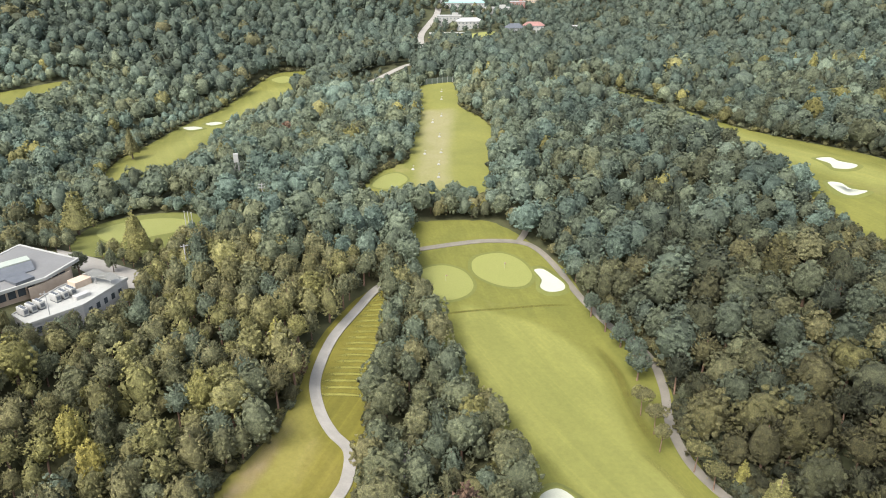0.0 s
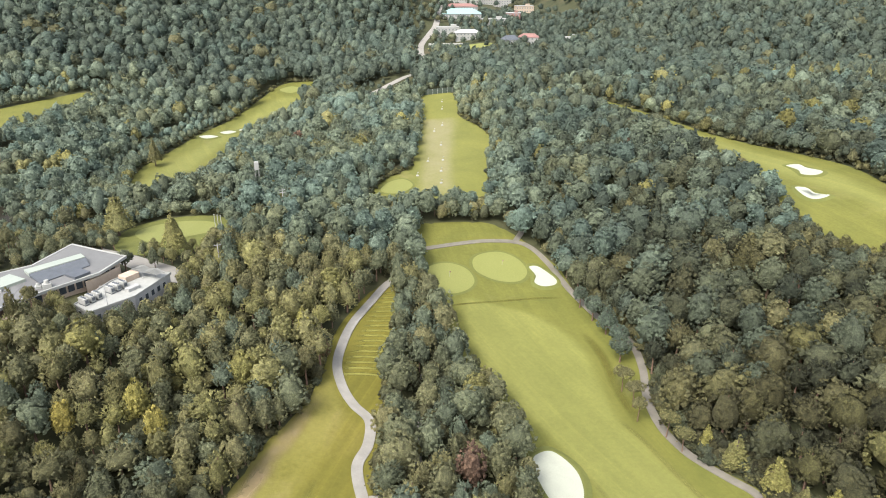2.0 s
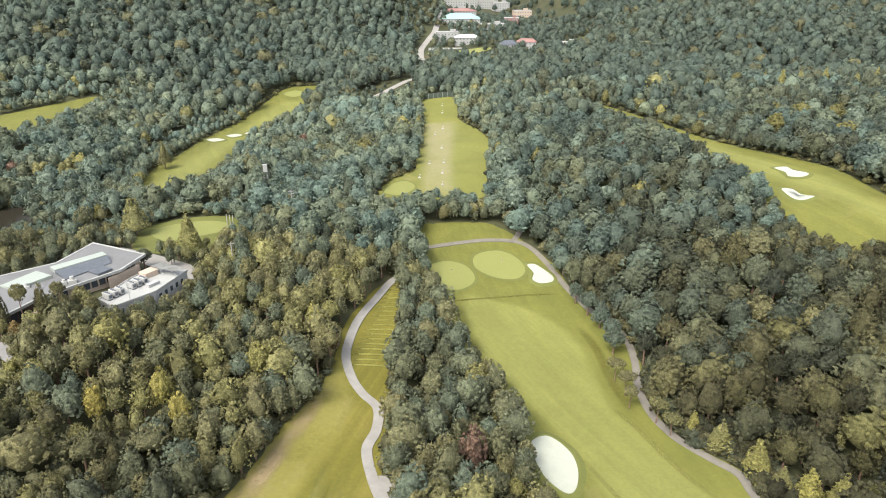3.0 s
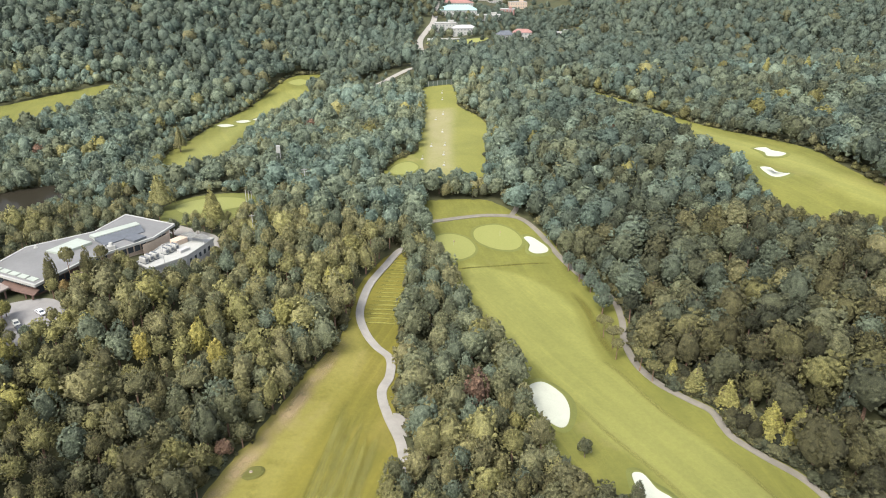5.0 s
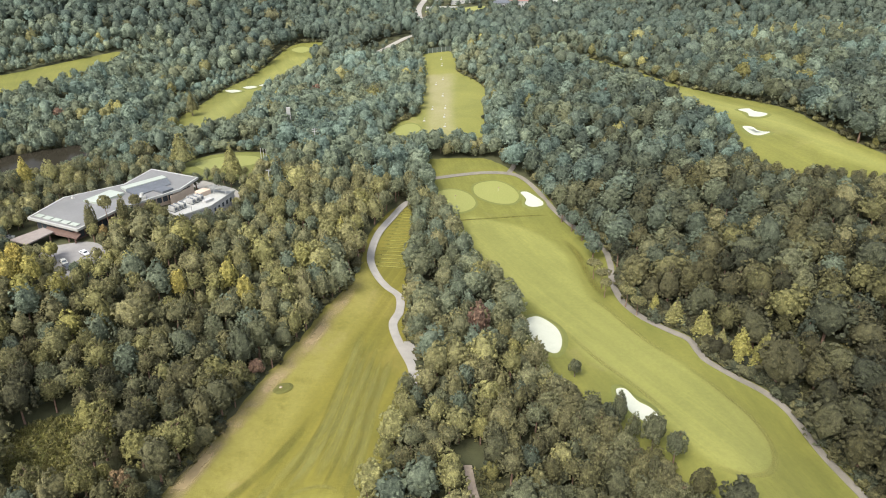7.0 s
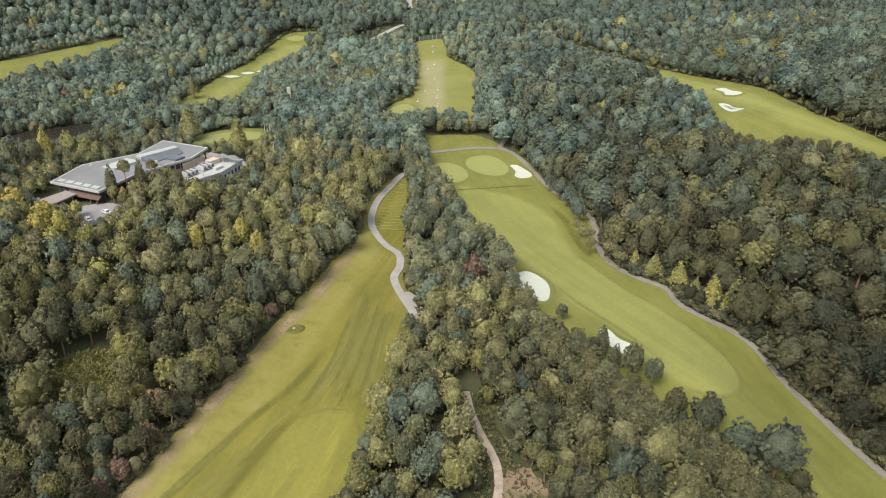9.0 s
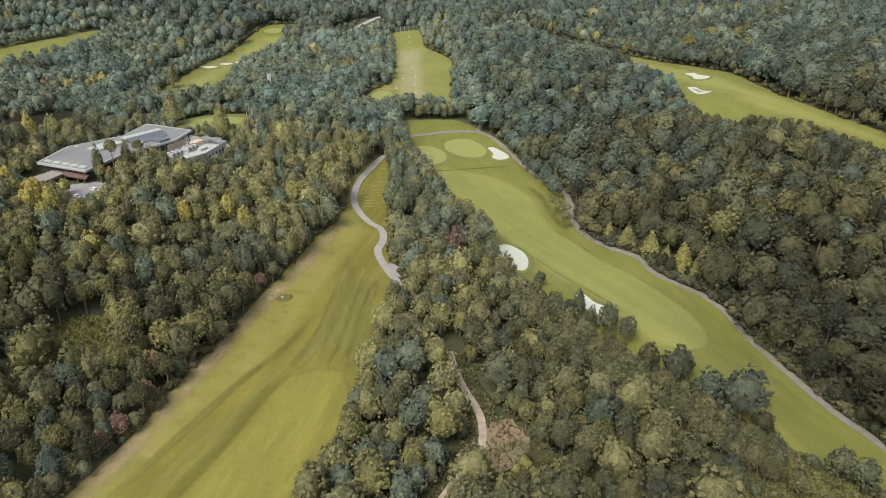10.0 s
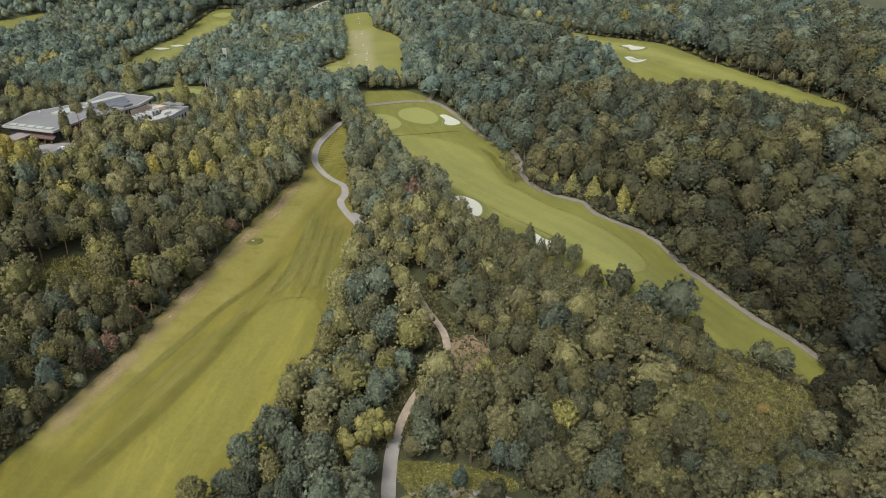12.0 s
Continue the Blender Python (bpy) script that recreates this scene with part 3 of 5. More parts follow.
bunker([(34, 240), (37, 241), (40, 238), (44, 231), (43, 227), (38, 226), (35, 229), (36, 234)], "white sand bunker beside a putting green")
bunker([(22, 125), (23, 130), (28, 132), (33, 125), (34, 117), (32, 109), (29, 107), (25, 112), (23, 118)], "large oval white sand bunker in a fairway's edge")
bunker([(45, 86), (48, 86), (50, 80), (53, 76), (54, 71), (51, 69), (47, 74), (45, 80)], "long white sand bunker beside trees")
bunker([(162, 298), (168, 298), (169, 292), (173, 285), (168, 281), (163, 284), (164, 290)], "curved white sand bunker on a yellow-green hole")
bunker([(154, 271), (158, 269), (159, 262), (163, 258), (157, 256), (154, 260)], "white sand bunker near a wood's edge")
bunker([(-159, 426), (-153, 430.5), (-147, 427.5), (-153, 421.5)], "small oval white sand bunker between woods")
bunker([(-149, 438), (-144, 443.5), (-138.5, 440.5), (-143.5, 434.5)], "small oval white sand bunker between woods")
bunker([(-138.5, 445), (-134, 451), (-127, 448), (-132.5, 442)], "small oval white sand bunker between woods")
bunker([(-33, 285), (-30, 288), (-26, 286), (-29, 282)], "small white sand bunker by a driving range")

PATH_L = [(-12, 231), (-17, 226), (-23, 218), (-28, 204), (-33, 188), (-35, 174), (-35, 163), (-32, 153), (-28, 146), (-23, 140), (-22.5, 130), (-24.5, 121), (-22, 110), (-18, 99), (-16.6, 92), (-15, 86)]
PATH_R = [(-16, 245), (-9, 249), (4, 255), (17, 259), (30, 259), (37, 254), (43, 241), (48, 224), (55, 205), (63, 188), (63.5, 172), (60.8, 156), (61, 142), (64, 131.5), (67.3, 125.5), (72, 119), (76.6, 113), (77.4, 106), (78.8, 100.5), (84.6, 94), (92.4, 88), (96.8, 81.5), (98.3, 75), (100.2, 62), (102.3, 49.5), (104.3, 36.5), (106.8, 25.5), (110.8, 15), (113.5, 5), (116, -6)]
ribbon("path", PATH_L, 3.0, 0.34, M_PATH, "winding pale concrete cart path", "path")
ribbon("path", PATH_R, 2.5, 0.34, M_PATHDARK, "long grey-brown cart path along woods", "path")
TRACK = [(-2, 55), (-1, 47), (1, 40), (4.5, 29), (3, 17), (-3, 9), (-8, 2), (-12, -6), (-15.5, -16), (-17.5, -26), (-17.5, -36)]
ribbon("track", TRACK, 2.3, 0.3, M_GRAVEL, "narrow pale gravel track through trees", "path")
ribbon("drive", [(-18, -36), (-13, -31.5), (-5, -31), (5, -33), (14, -38)], 3.6, 0.34, M_PATH, "pale concrete drive beside a lawn", "path")
ribbon("drive", [(-14, -11), (-15.6, -17), (-16.8, -24), (-18, -33), (-20, -44)], 3.4, 0.37, M_PATH, "pale concrete end of a track at a drive", "path")
ribbon("path", [(-16.5, 107), (-12, 112), (-9, 122), (-9, 135), (-9, 152), (-8, 166)], 2.0, 0.32, M_PATH, "pale path hidden between trees", "path")
ribbon("drive", [(-160, 215), (-152, 232), (-147, 245), (-140, 250)], 4.0, 0.3, M_PATH, "concrete drive between trees and a pond", "path")
ribbon("road", [(-62, 505), (-48, 523), (-40.5, 535), (-30, 551), (-19.6, 563), (-15, 605), (-19.8, 655), (-19.9, 687), (-12.7, 716), (-6, 745), (-3, 800), (0, 850), (2, 980), (2, 1250)], 6.0, 0.4, M_PATH, "pale two-lane road up the valley", "road")
ribbon("path", [(30, 259), (34, 270), (30, 285)], 2.6, 0.32, M_PATHDARK, "short cart path into woods", "path")


# ---- trees ----
R = np.random.default_rng(7)
def icosphere(n):
    bm = bmesh.new()
    bmesh.ops.create_icosphere(bm, subdivisions=n, radius=1.0)
    v, f = np.array([p.co[:] for p in bm.verts]), np.array([[p.index for p in q.verts] for q in bm.faces])
    bm.free()
    return v, f


def open_below(v, f, low):
    """A ball without the faces below a height; nobody sees a crown from there."""
    f = f[v[f][:, :, 2].min(1) > low]
    used = np.unique(f)
    at = np.zeros(len(v), int)
    at[used] = np.arange(len(used))
    return v[used], at[f]


def dome(*rings):
    """A coarse dome: an apex and rings of (count, angle from the apex in degrees)."""
    v, f, last = [(0, 0, 1)], [], [0]
    for k, (n, ang) in enumerate(rings):
        a, base = radians(ang), len(v)
        v += [(math.sin(a) * math.cos(2 * math.pi * (i + 0.5 * k) / n), math.sin(a) * math.sin(2 * math.pi * (i + 0.5 * k) / n), math.cos(a)) for i in range(n)]
        ring = list(range(base, base + n))
        if len(last) == 1:
            f += [(0, ring[i], ring[(i + 1) % n]) for i in range(n)]
        else:
            for i in range(n):
                j, j2 = last[i], last[(i + 1) % n]
                f += [(j, ring[i], j2), (ring[i], ring[(i + 1) % n], j2)]
        last = ring
    return np.array(v), np.array(f)


ICO_V, ICO_F = icosphere(1)
BALLS = (open_below(*icosphere(4), -0.55), open_below(*icosphere(4), -0.5), open_below(*icosphere(3), -0.6), dome((8, 42), (8, 88), (8, 130)))


def hulls(rng, lobes, base_v, base_f, shrink=0.82):
    """The dense inside of the crown: a lumpy body for each lobe."""
    V, F = [], []
    for x, y, z, r, hh in lobes:
        j = rng.uniform(0.8, 1.15, (len(base_v), 1))
        V.append(base_v * j * np.array([r, r, hh]) * shrink + np.array([x, y, z]))
        F.append(base_f + sum(len(v) for v in V[:-1]))
    return np.vstack(V), np.vstack(F)


def crown_lobes(rng, n):
    """Hanging lobes of a willow's crown on a tree one unit high."""
    out = []
    for i in range(n):
        t = i * 2.4 + rng.uniform(0, 0.8)
        q = rng.uniform(0.05, 0.30)
        out.append((q * math.cos(t), q * math.sin(t), rng.uniform(0.42, 0.78) - q * 0.4, rng.uniform(0.11, 0.16), rng.uniform(0.17, 0.27)))
    return out


def trunk_shape(kind, rng, limbs):
    """A tapered trunk with limbs, one unit high."""
    V, F = [], []

    def tube(pts, radii, sides):
        base = len(V)
        for (x, y, z), r in zip(pts, radii):
            for s in range(sides):
                a = s * 2 * math.pi / sides
                V.append((x + r * math.cos(a), y + r * math.sin(a), z))
        for i in range(len(pts) - 1):
            for s in range(sides):
                F.append((base + i * sides + s, base + i * sides + (s + 1) % sides, base + (i + 1) * sides + (s + 1) % sides, base + (i + 1) * sides + s))

    bend = rng.uniform(-0.04, 0.04, 2)
    top = {"pine": 0.86, "parasol": 0.8, "spire": 0.95, "shrub": 0.4}.get(kind, 0.62)
    tube([(0, 0, -0.05), (bend[0] * 0.5, bend[1] * 0.5, top * 0.4), (bend[0], bend[1], top * 0.75), (bend[0] * 0.6, bend[1] * 0.6, top)], [0.026, 0.02, 0.014, 0.006], 6)
    for i in range(limbs):
        t = i * 2.4 + rng.uniform(0, 1)
        z0 = rng.uniform(0.35, 0.6) * (1.25 if kind in ("pine", "parasol") else 1)
        q = rng.uniform(0.14, 0.24)
        tube([(bend[0], bend[1], z0), (0.5 * q * math.cos(t), 0.5 * q * math.sin(t), z0 + 0.08), (q * math.cos(t), q * math.sin(t), z0 + 0.13)], [0.011, 0.008, 0.004], 4)
    return np.array(V), np.array(F)


def billow(rng, ball, lobes, rx, ry, zc, rz, tip=0.0):
    """One closed, billowing crown: a ball swollen into many rounded boughs. tip: how pointed its top is."""
    v, f = ball
    n = lobes
    i = np.arange(n)
    u = 1 - 1.45 * (i + rng.uniform(0.2, 0.8, n)) / n
    t = i * 2.39996 + rng.uniform(-0.5, 0.5, n)
    q = np.sqrt(np.clip(1 - u * u, 0, 1))
    way = np.column_stack([q * np.cos(t), q * np.sin(t), u])
    wide = rng.uniform(0.75, 1.3, n) * 2.15 / math.sqrt(n)
    high = rng.uniform(0.7, 1.25, n)
    ang = np.arccos(np.clip(v @ way.T, -1, 1)) / wide
    swell = (np.sqrt(np.clip(1 - ang * ang, 0, 1)) * high).max(1)
    lean = 1 + 0.09 * np.sin(2 * np.arctan2(v[:, 1], v[:, 0]) + rng.uniform(0, 6)) + 0.07 * np.sin(np.arctan2(v[:, 1], v[:, 0]) + rng.uniform(0, 6))
    r = (0.66 + 0.38 * swell + rng.uniform(-0.02, 0.02, len(v))) * lean
    out = v * np.array([rx, ry, rz]) * r[:, None]
    if tip < 0.6:
        taper = 1 - tip * np.clip(v[:, 2], -0.2, 1)
    else:  # a cone, widest near its foot
        taper = np.clip((1 - v[:, 2]) / 1.45, 0, 1) ** 0.8 / np.maximum(np.hypot(v[:, 0], v[:, 1]), 0.08)
    out[:, :2] *= taper[:, None]
    return out + np.array([0, 0, zc]), f


def on_skin(rng, V, F, n):
    """Places on a crown's skin and the way out from there."""
    P = V[F]
    nrm = np.cross(P[:, 1] - P[:, 0], P[:, 2] - P[:, 0])
    area = np.linalg.norm(nrm, axis=1) + 1e-12
    k = rng.choice(len(F), n, p=area / area.sum())
    return np.einsum("ij,ijk->ik", rng.dirichlet((1, 1, 1), n), P[k]), nrm[k] / area[k][:, None]


def frame_of(rng, d):
    a = np.cross(d, rng.normal(size=d.shape))
    a /= np.linalg.norm(a, axis=1)[:, None]
    return a, np.cross(d, a)


def sprigs(rng, V, F, n, size, droop=0.0):
    """Leaf clumps on the skin of a crown, turned outwards and roughened."""
    c, d = on_skin(rng, V, F, n)
    c = c + d * rng.uniform(0.2, 2.2, (n, 1)) * size
    face = d + rng.normal(size=(n, 3)) * 0.5
    face /= np.linalg.norm(face, axis=1)[:, None]
    a, b = frame_of(rng, face)
    a = a + np.array([0, 0, -droop])
    s = size * rng.uniform(0.6, 1.35, (n, 1))
    e = s * rng.uniform(0.45, 0.8, (n, 1))
    T = np.stack([c + a * s + face * s * 0.35, c - a * s * 0.6 + b * e, c - a * s * 0.5 - b * e], 1).reshape(-1, 3)
    return T, np.arange(3 * n).reshape(n, 3)


def tufts(rng, V, F, n, size, sides, tall, up=0.25, stray=0.35):
    """Rounded or spiky tufts of foliage standing out of a crown's skin, each a small uneven cone."""
    c, d = on_skin(rng, V, F, n)
    d = d + rng.normal(size=(n, 3)) * stray + np.array([0, 0, up])
    d /= np.linalg.norm(d, axis=1)[:, None]
    a, b = frame_of(rng, d)
    s = size * rng.uniform(0.65, 1.4, (n, 1))
    ring = []
    for k in range(sides):
        t = 2 * math.pi * k / sides + rng.uniform(-0.4, 0.4, (n, 1))
        w = s * rng.uniform(0.7, 1.3, (n, 1))
        ring.append(c + a * np.cos(t) * w + b * np.sin(t) * w - d * s * rng.uniform(0.1, 0.7, (n, 1)))
    tip = c + d * s * tall * rng.uniform(0.7, 1.3, (n, 1)) + a * s * rng.uniform(-0.3, 0.3, (n, 1))
    T = np.stack([tip] + ring, 1).reshape(-1, 3)
    base = np.arange(n)[:, None] * (sides + 1)
    f = np.stack([np.hstack([base, base + 1 + k, base + 1 + (k + 1) % sides]) for k in range(sides)], 1).reshape(-1, 3)
    return T, f


def joined(*pieces):
    """Meshes in one: vertices, faces, and which faces are smooth."""
    V, F, S, base = [], [], [], 0
    for v, f, round_ in pieces:
        V.append(v), F.append(f + base), S.append(np.full(len(f), round_))
        base += len(v)
    return np.vstack(V), np.vstack(F), np.concatenate(S)


def crown_arrays(kind, rng, level):
    """Vertices, loops, face sizes and smooth faces of a crown at one of four levels of detail."""
    u = rng.uniform
    fine = BALLS[min(level, 2)]
    if kind == "broadleaf":
        shape = (u(0.27, 0.33), u(0.27, 0.33), 0.53, u(0.40, 0.46), u(-0.05, 0.16))
        skin = billow(rng, fine, (20, 18, 13, 8)[level], *shape)
        body = billow(rng, BALLS[2 if level < 1 else 3], 9, *(k * (1 if i == 2 else (0.80, 0.84, 0.88, 0.92)[level]) for i, k in enumerate(shape)))
        V, F, S = joined((*body, True), (*tufts(rng, *skin, (180, 126, 68, 29)[level], (0.036, 0.037, 0.049, 0.061)[level], (5, 4, 4, 3)[level], 0.95), level < 2),
                         (*sprigs(rng, *skin, (680, 130, 10, 2)[level], (0.0145, 0.0165, 0.024, 0.034)[level]), False))
    elif kind == "pine":
        flat = u() < 0.45
        low, rz = (0.60, 0.30) if flat else (0.50, 0.46)
        shape = (u(0.22, 0.27), u(0.22, 0.27), low, rz, 0.0 if flat else 0.35)
        skin = billow(rng, fine, (11, 10, 9, 7)[level], *shape)
        body = billow(rng, BALLS[2 if level < 1 else 3], 9, *(k * (1 if i in (2, 4) else (0.76, 0.8, 0.86, 0.9)[level]) for i, k in enumerate(shape)))
        V, F, S = joined((*body, True), (*tufts(rng, *skin, (300, 160, 76, 26)[level], (0.021, 0.026, 0.036, 0.062)[level], (4, 3, 3, 3)[level], 2.3, 0.45, 0.4), level < 2),
                         (*sprigs(rng, *skin, (520, 50, 10, 2)[level], (0.0135, 0.018, 0.024, 0.034)[level]), False))
    elif kind == "spire":
        shape = (0.27, 0.27, 0.45, 0.54, 0.78)
        skin = billow(rng, fine, (34, 26, 18, 9)[level], *shape)
        body = billow(rng, BALLS[2], 12, *(k * (1 if i in (2, 4) else 0.84) for i, k in enumerate(shape)))
        V, F, S = joined((*body, True), (*tufts(rng, *skin, (340, 190, 90, 34)[level], (0.021, 0.026, 0.034, 0.05)[level], (5, 4, 4, 3)[level], 1.5, 0.1), True),
                         (*sprigs(rng, *skin, (400, 120, 24, 6)[level], (0.014, 0.018, 0.024, 0.034)[level]), False))
    elif kind == "parasol":
        skin = billow(rng, fine, 9, u(0.33, 0.4), u(0.33, 0.4), 0.82, 0.15)
        body = billow(rng, BALLS[2], 9, 0.28, 0.28, 0.81, 0.11)
        V, F, S = joined((*body, True), (*tufts(rng, *skin, (190, 120, 60, 20)[level], (0.028, 0.034, 0.045, 0.07)[level], 4, 1.5, 0.5, 0.4), True),
                         (*sprigs(rng, *skin, (300, 80, 20, 6)[level], (0.016, 0.02, 0.026, 0.036)[level]), False))
    elif kind == "shrub":
        skin = billow(rng, BALLS[2], 9, u(0.36, 0.44), u(0.36, 0.44), 0.42, u(0.40, 0.48))
        V, F, S = joined((*skin, True) if level < 2 else (*billow(rng, BALLS[3], 7, 0.34, 0.34, 0.40, 0.40), True), (*tufts(rng, *skin, (90, 60, 40, 22)[level], (0.06, 0.07, 0.08, 0.10)[level], 4, 1.0), True),
                         (*sprigs(rng, *skin, (200, 80, 20, 8)[level], (0.03, 0.035, 0.042, 0.05)[level]), False))
    else:
        lobes = crown_lobes(rng, (12, 9, 6, 4)[level])
        skin = hulls(rng, lobes, ICO_V, ICO_F, 0.88)
        V, F, S = joined((*skin, True), (*tufts(rng, *skin, (260, 140, 60, 24)[level], (0.026, 0.032, 0.045, 0.06)[level], 4, 1.6, -0.5), True),
                         (*sprigs(rng, *skin, (400, 160, 40, 10)[level], (0.02, 0.024, 0.03, 0.04)[level], 0.9), False))
    return V, F.ravel(), np.full(len(F), 3), S


KINDS = ("broadleaf", "pine", "parasol", "spire", "willow", "shrub")
SHAPES = {(k, lv): [crown_arrays(k, R, lv) for _ in range(7 if k in ("broadleaf", "pine") else 4)] for k in KINDS for lv in range(4)}
TRUNKS = {k: [trunk_shape(k, R, 6) for _ in range(3)] for k in KINDS}
WORDS = {"broadleaf": "broadleaf_tree", "pine": "pine_tree", "parasol": "umbrella_pine", "spire": "conifer_tree", "willow": "willow_tree", "shrub": "shrub"}
TEMPLATES = {}


def hue_word(kind, tone):
    words = ((0.12, "grey-green"), (0.3, "dark green"), (0.54, "olive-green"), (0.7, "yellowish green"), (0.81, "yellow-green"), (0.91, "golden yellow"), (2, "reddish brown"))
    hue = next(w for lim, w in words if tone < lim)
    shape = {"broadleaf": "broadleaf tree with a lumpy round crown", "pine": "pine with a tall trunk and flat tufted crown", "parasol": "pine with a bare trunk and flat umbrella crown", "spire": "narrow pointed conifer", "willow": "willow with drooping rounded crown", "shrub": "low round shrub"}[kind]
    return hue + " " + shape


def plant(kind, variant, x, y, size, width, tone, turn, value=0.6):
    """A tree that stands as a thing of its own, with trunk and crown."""
    key = (kind, variant)
    if key not in TEMPLATES:
        V, loops, sizes, round_ = SHAPES[kind, 0][variant]
        TEMPLATES[key] = (mesh_of("crown", V, loops, sizes, [M_LEAF], smooth=round_), None)
        tv, tf = TRUNKS[kind][variant % 3]
        TEMPLATES[key] = (TEMPLATES[key][0], mesh_of("trunk", tv, tf.ravel(), np.full(len(tf), 4), [M_PINEBARK if kind in ("pine", "parasol") else M_BARK], smooth=True))
    root = new(WORDS[kind])
    root.matrix_basis = Matrix.LocRotScale((x, y, h(x, y)), Euler((0, 0, turn)), (size * width, size * width, size))
    crown_mesh, trunk_mesh = TEMPLATES[key]
    crown, trunk = new("crown", crown_mesh), new("trunk", trunk_mesh)
    crown.parent, trunk.parent = root, root
    crown.color = (tone, value, 0, 1)
    return tagged(root, hue_word(kind, tone), "tree" if kind != "shrub" else "shrub", WORDS[kind] + "s of the woods")


def woods(name, rows, level, label):
    """Trees past counting, joined. rows: kind, x, y, size, width, tone, turn."""
    Vs, Ls, Ss, Ts, Ms, Ds, Rs, base = [], [], [], [], [], [], [], 0
    rng = np.random.default_rng(len(rows))
    for kind, x, y, size, width, tone, turn, value, z in rows:
        shapes = SHAPES[kind, level]
        V, loops, sizes, round_ = shapes[rng.integers(len(shapes))]
        c, s = math.cos(turn) * size * width, math.sin(turn) * size * width
        P = np.column_stack([V[:, 0] * c - V[:, 1] * s + x, V[:, 0] * s + V[:, 1] * c + y, V[:, 2] * size + z])
        Vs.append(P), Ls.append(loops + base), Ss.append(sizes), Ts.append(np.full(len(V), tone)), Ms.append(np.zeros(len(sizes), int)), Ds.append(np.full(len(V), value)), Rs.append(round_)
        base += len(V)
        if level < 2:
            tv, tf = TRUNKS[kind][rng.integers(3)]
            tf = tf[:18]
            tv = tv[:24]
            Vs.append(np.column_stack([tv[:, 0] * c - tv[:, 1] * s + x, tv[:, 0] * s + tv[:, 1] * c + y, tv[:, 2] * size + z]))
            Ls.append(tf.ravel() + base), Ss.append(np.full(len(tf), 4)), Ts.append(np.zeros(len(tv))), Ms.append(np.ones(len(tf), int)), Ds.append(np.zeros(len(tv))), Rs.append(np.ones(len(tf), bool))
            base += len(tv)
    me = mesh_of(name, np.vstack(Vs), np.concatenate(Ls), np.concatenate(Ss), [M_WOODS, M_PINEBARK], np.concatenate(Ms), np.concatenate(Ts), np.concatenate(Rs), np.concatenate(Ds))
    return tagged(new(name, me), label, "woods", kind="stuff")


def way_band(points, half):
    c = smooth_line(points, 3)
    return c, half


WAYS = [way_band(PATH_L[2:], 3.2), way_band(PATH_R, 1.5), way_band(TRACK, 4.0), way_band([(-160, 215), (-152, 232), (-147, 245), (-140, 250)], 4),
        way_band([(-18, -36), (-13, -31.5), (-5, -31), (5, -33), (14, -38)], 3.5), way_band([(-19.6, 563), (-15, 605), (-19.8, 655), (-19.9, 687), (-12.7, 716), (-6, 745)], 8.5),
        way_band([(-9, 136), (-9, 146)], 1.0), way_band([(-42, 520), (-40.5, 535), (-30, 551), (-20, 561)], 6)]
OPEN = [MAIN, LEFT, RANGE, LHOLE, RHOLE, FLEFT, CLUBLAWN, WEEDS, CLEARING, LAWN, GLADE, LOT, POND, CLUB, TOWNLAWN, TOWNGLADE, GARDEN, TRACKGAP]
HOUSES = [(62, 641, 14), (82, 651, 15), (122, 670, 12), (76, 627, 8), (25, 690, 18), (7, 713, 18), (22, 788, 27), (56, 765, 18), (80, 800, 14), (22, 844, 24), (66, 1051, 22), (86, 1021, 20), (12, 913, 24), (38, 1031, 20), (110, 960, 18)]


def clear(x, y, margin=0.0):
    """Whether trees may stand there."""
    x, y = np.asarray(x, float), np.asarray(y, float)
    bad = np.zeros(x.shape, bool)
    for ring in OPEN:
        if margin:
            c = ring.mean(0)
            ring = c + (ring - c) * (1 + margin / 60)
        bad |= inside(x, y, ring)
    for hx, hy, hr in HOUSES:
        bad |= (x - hx) ** 2 + (y - hy) ** 2 < (0.75 * hr) ** 2
    for c, half in WAYS:
        d = np.min((x[..., None] - c[:, 0]) ** 2 + (y[..., None] - c[:, 1]) ** 2, -1)
        bad |= d < (half + 1.0) ** 2
    return ~bad


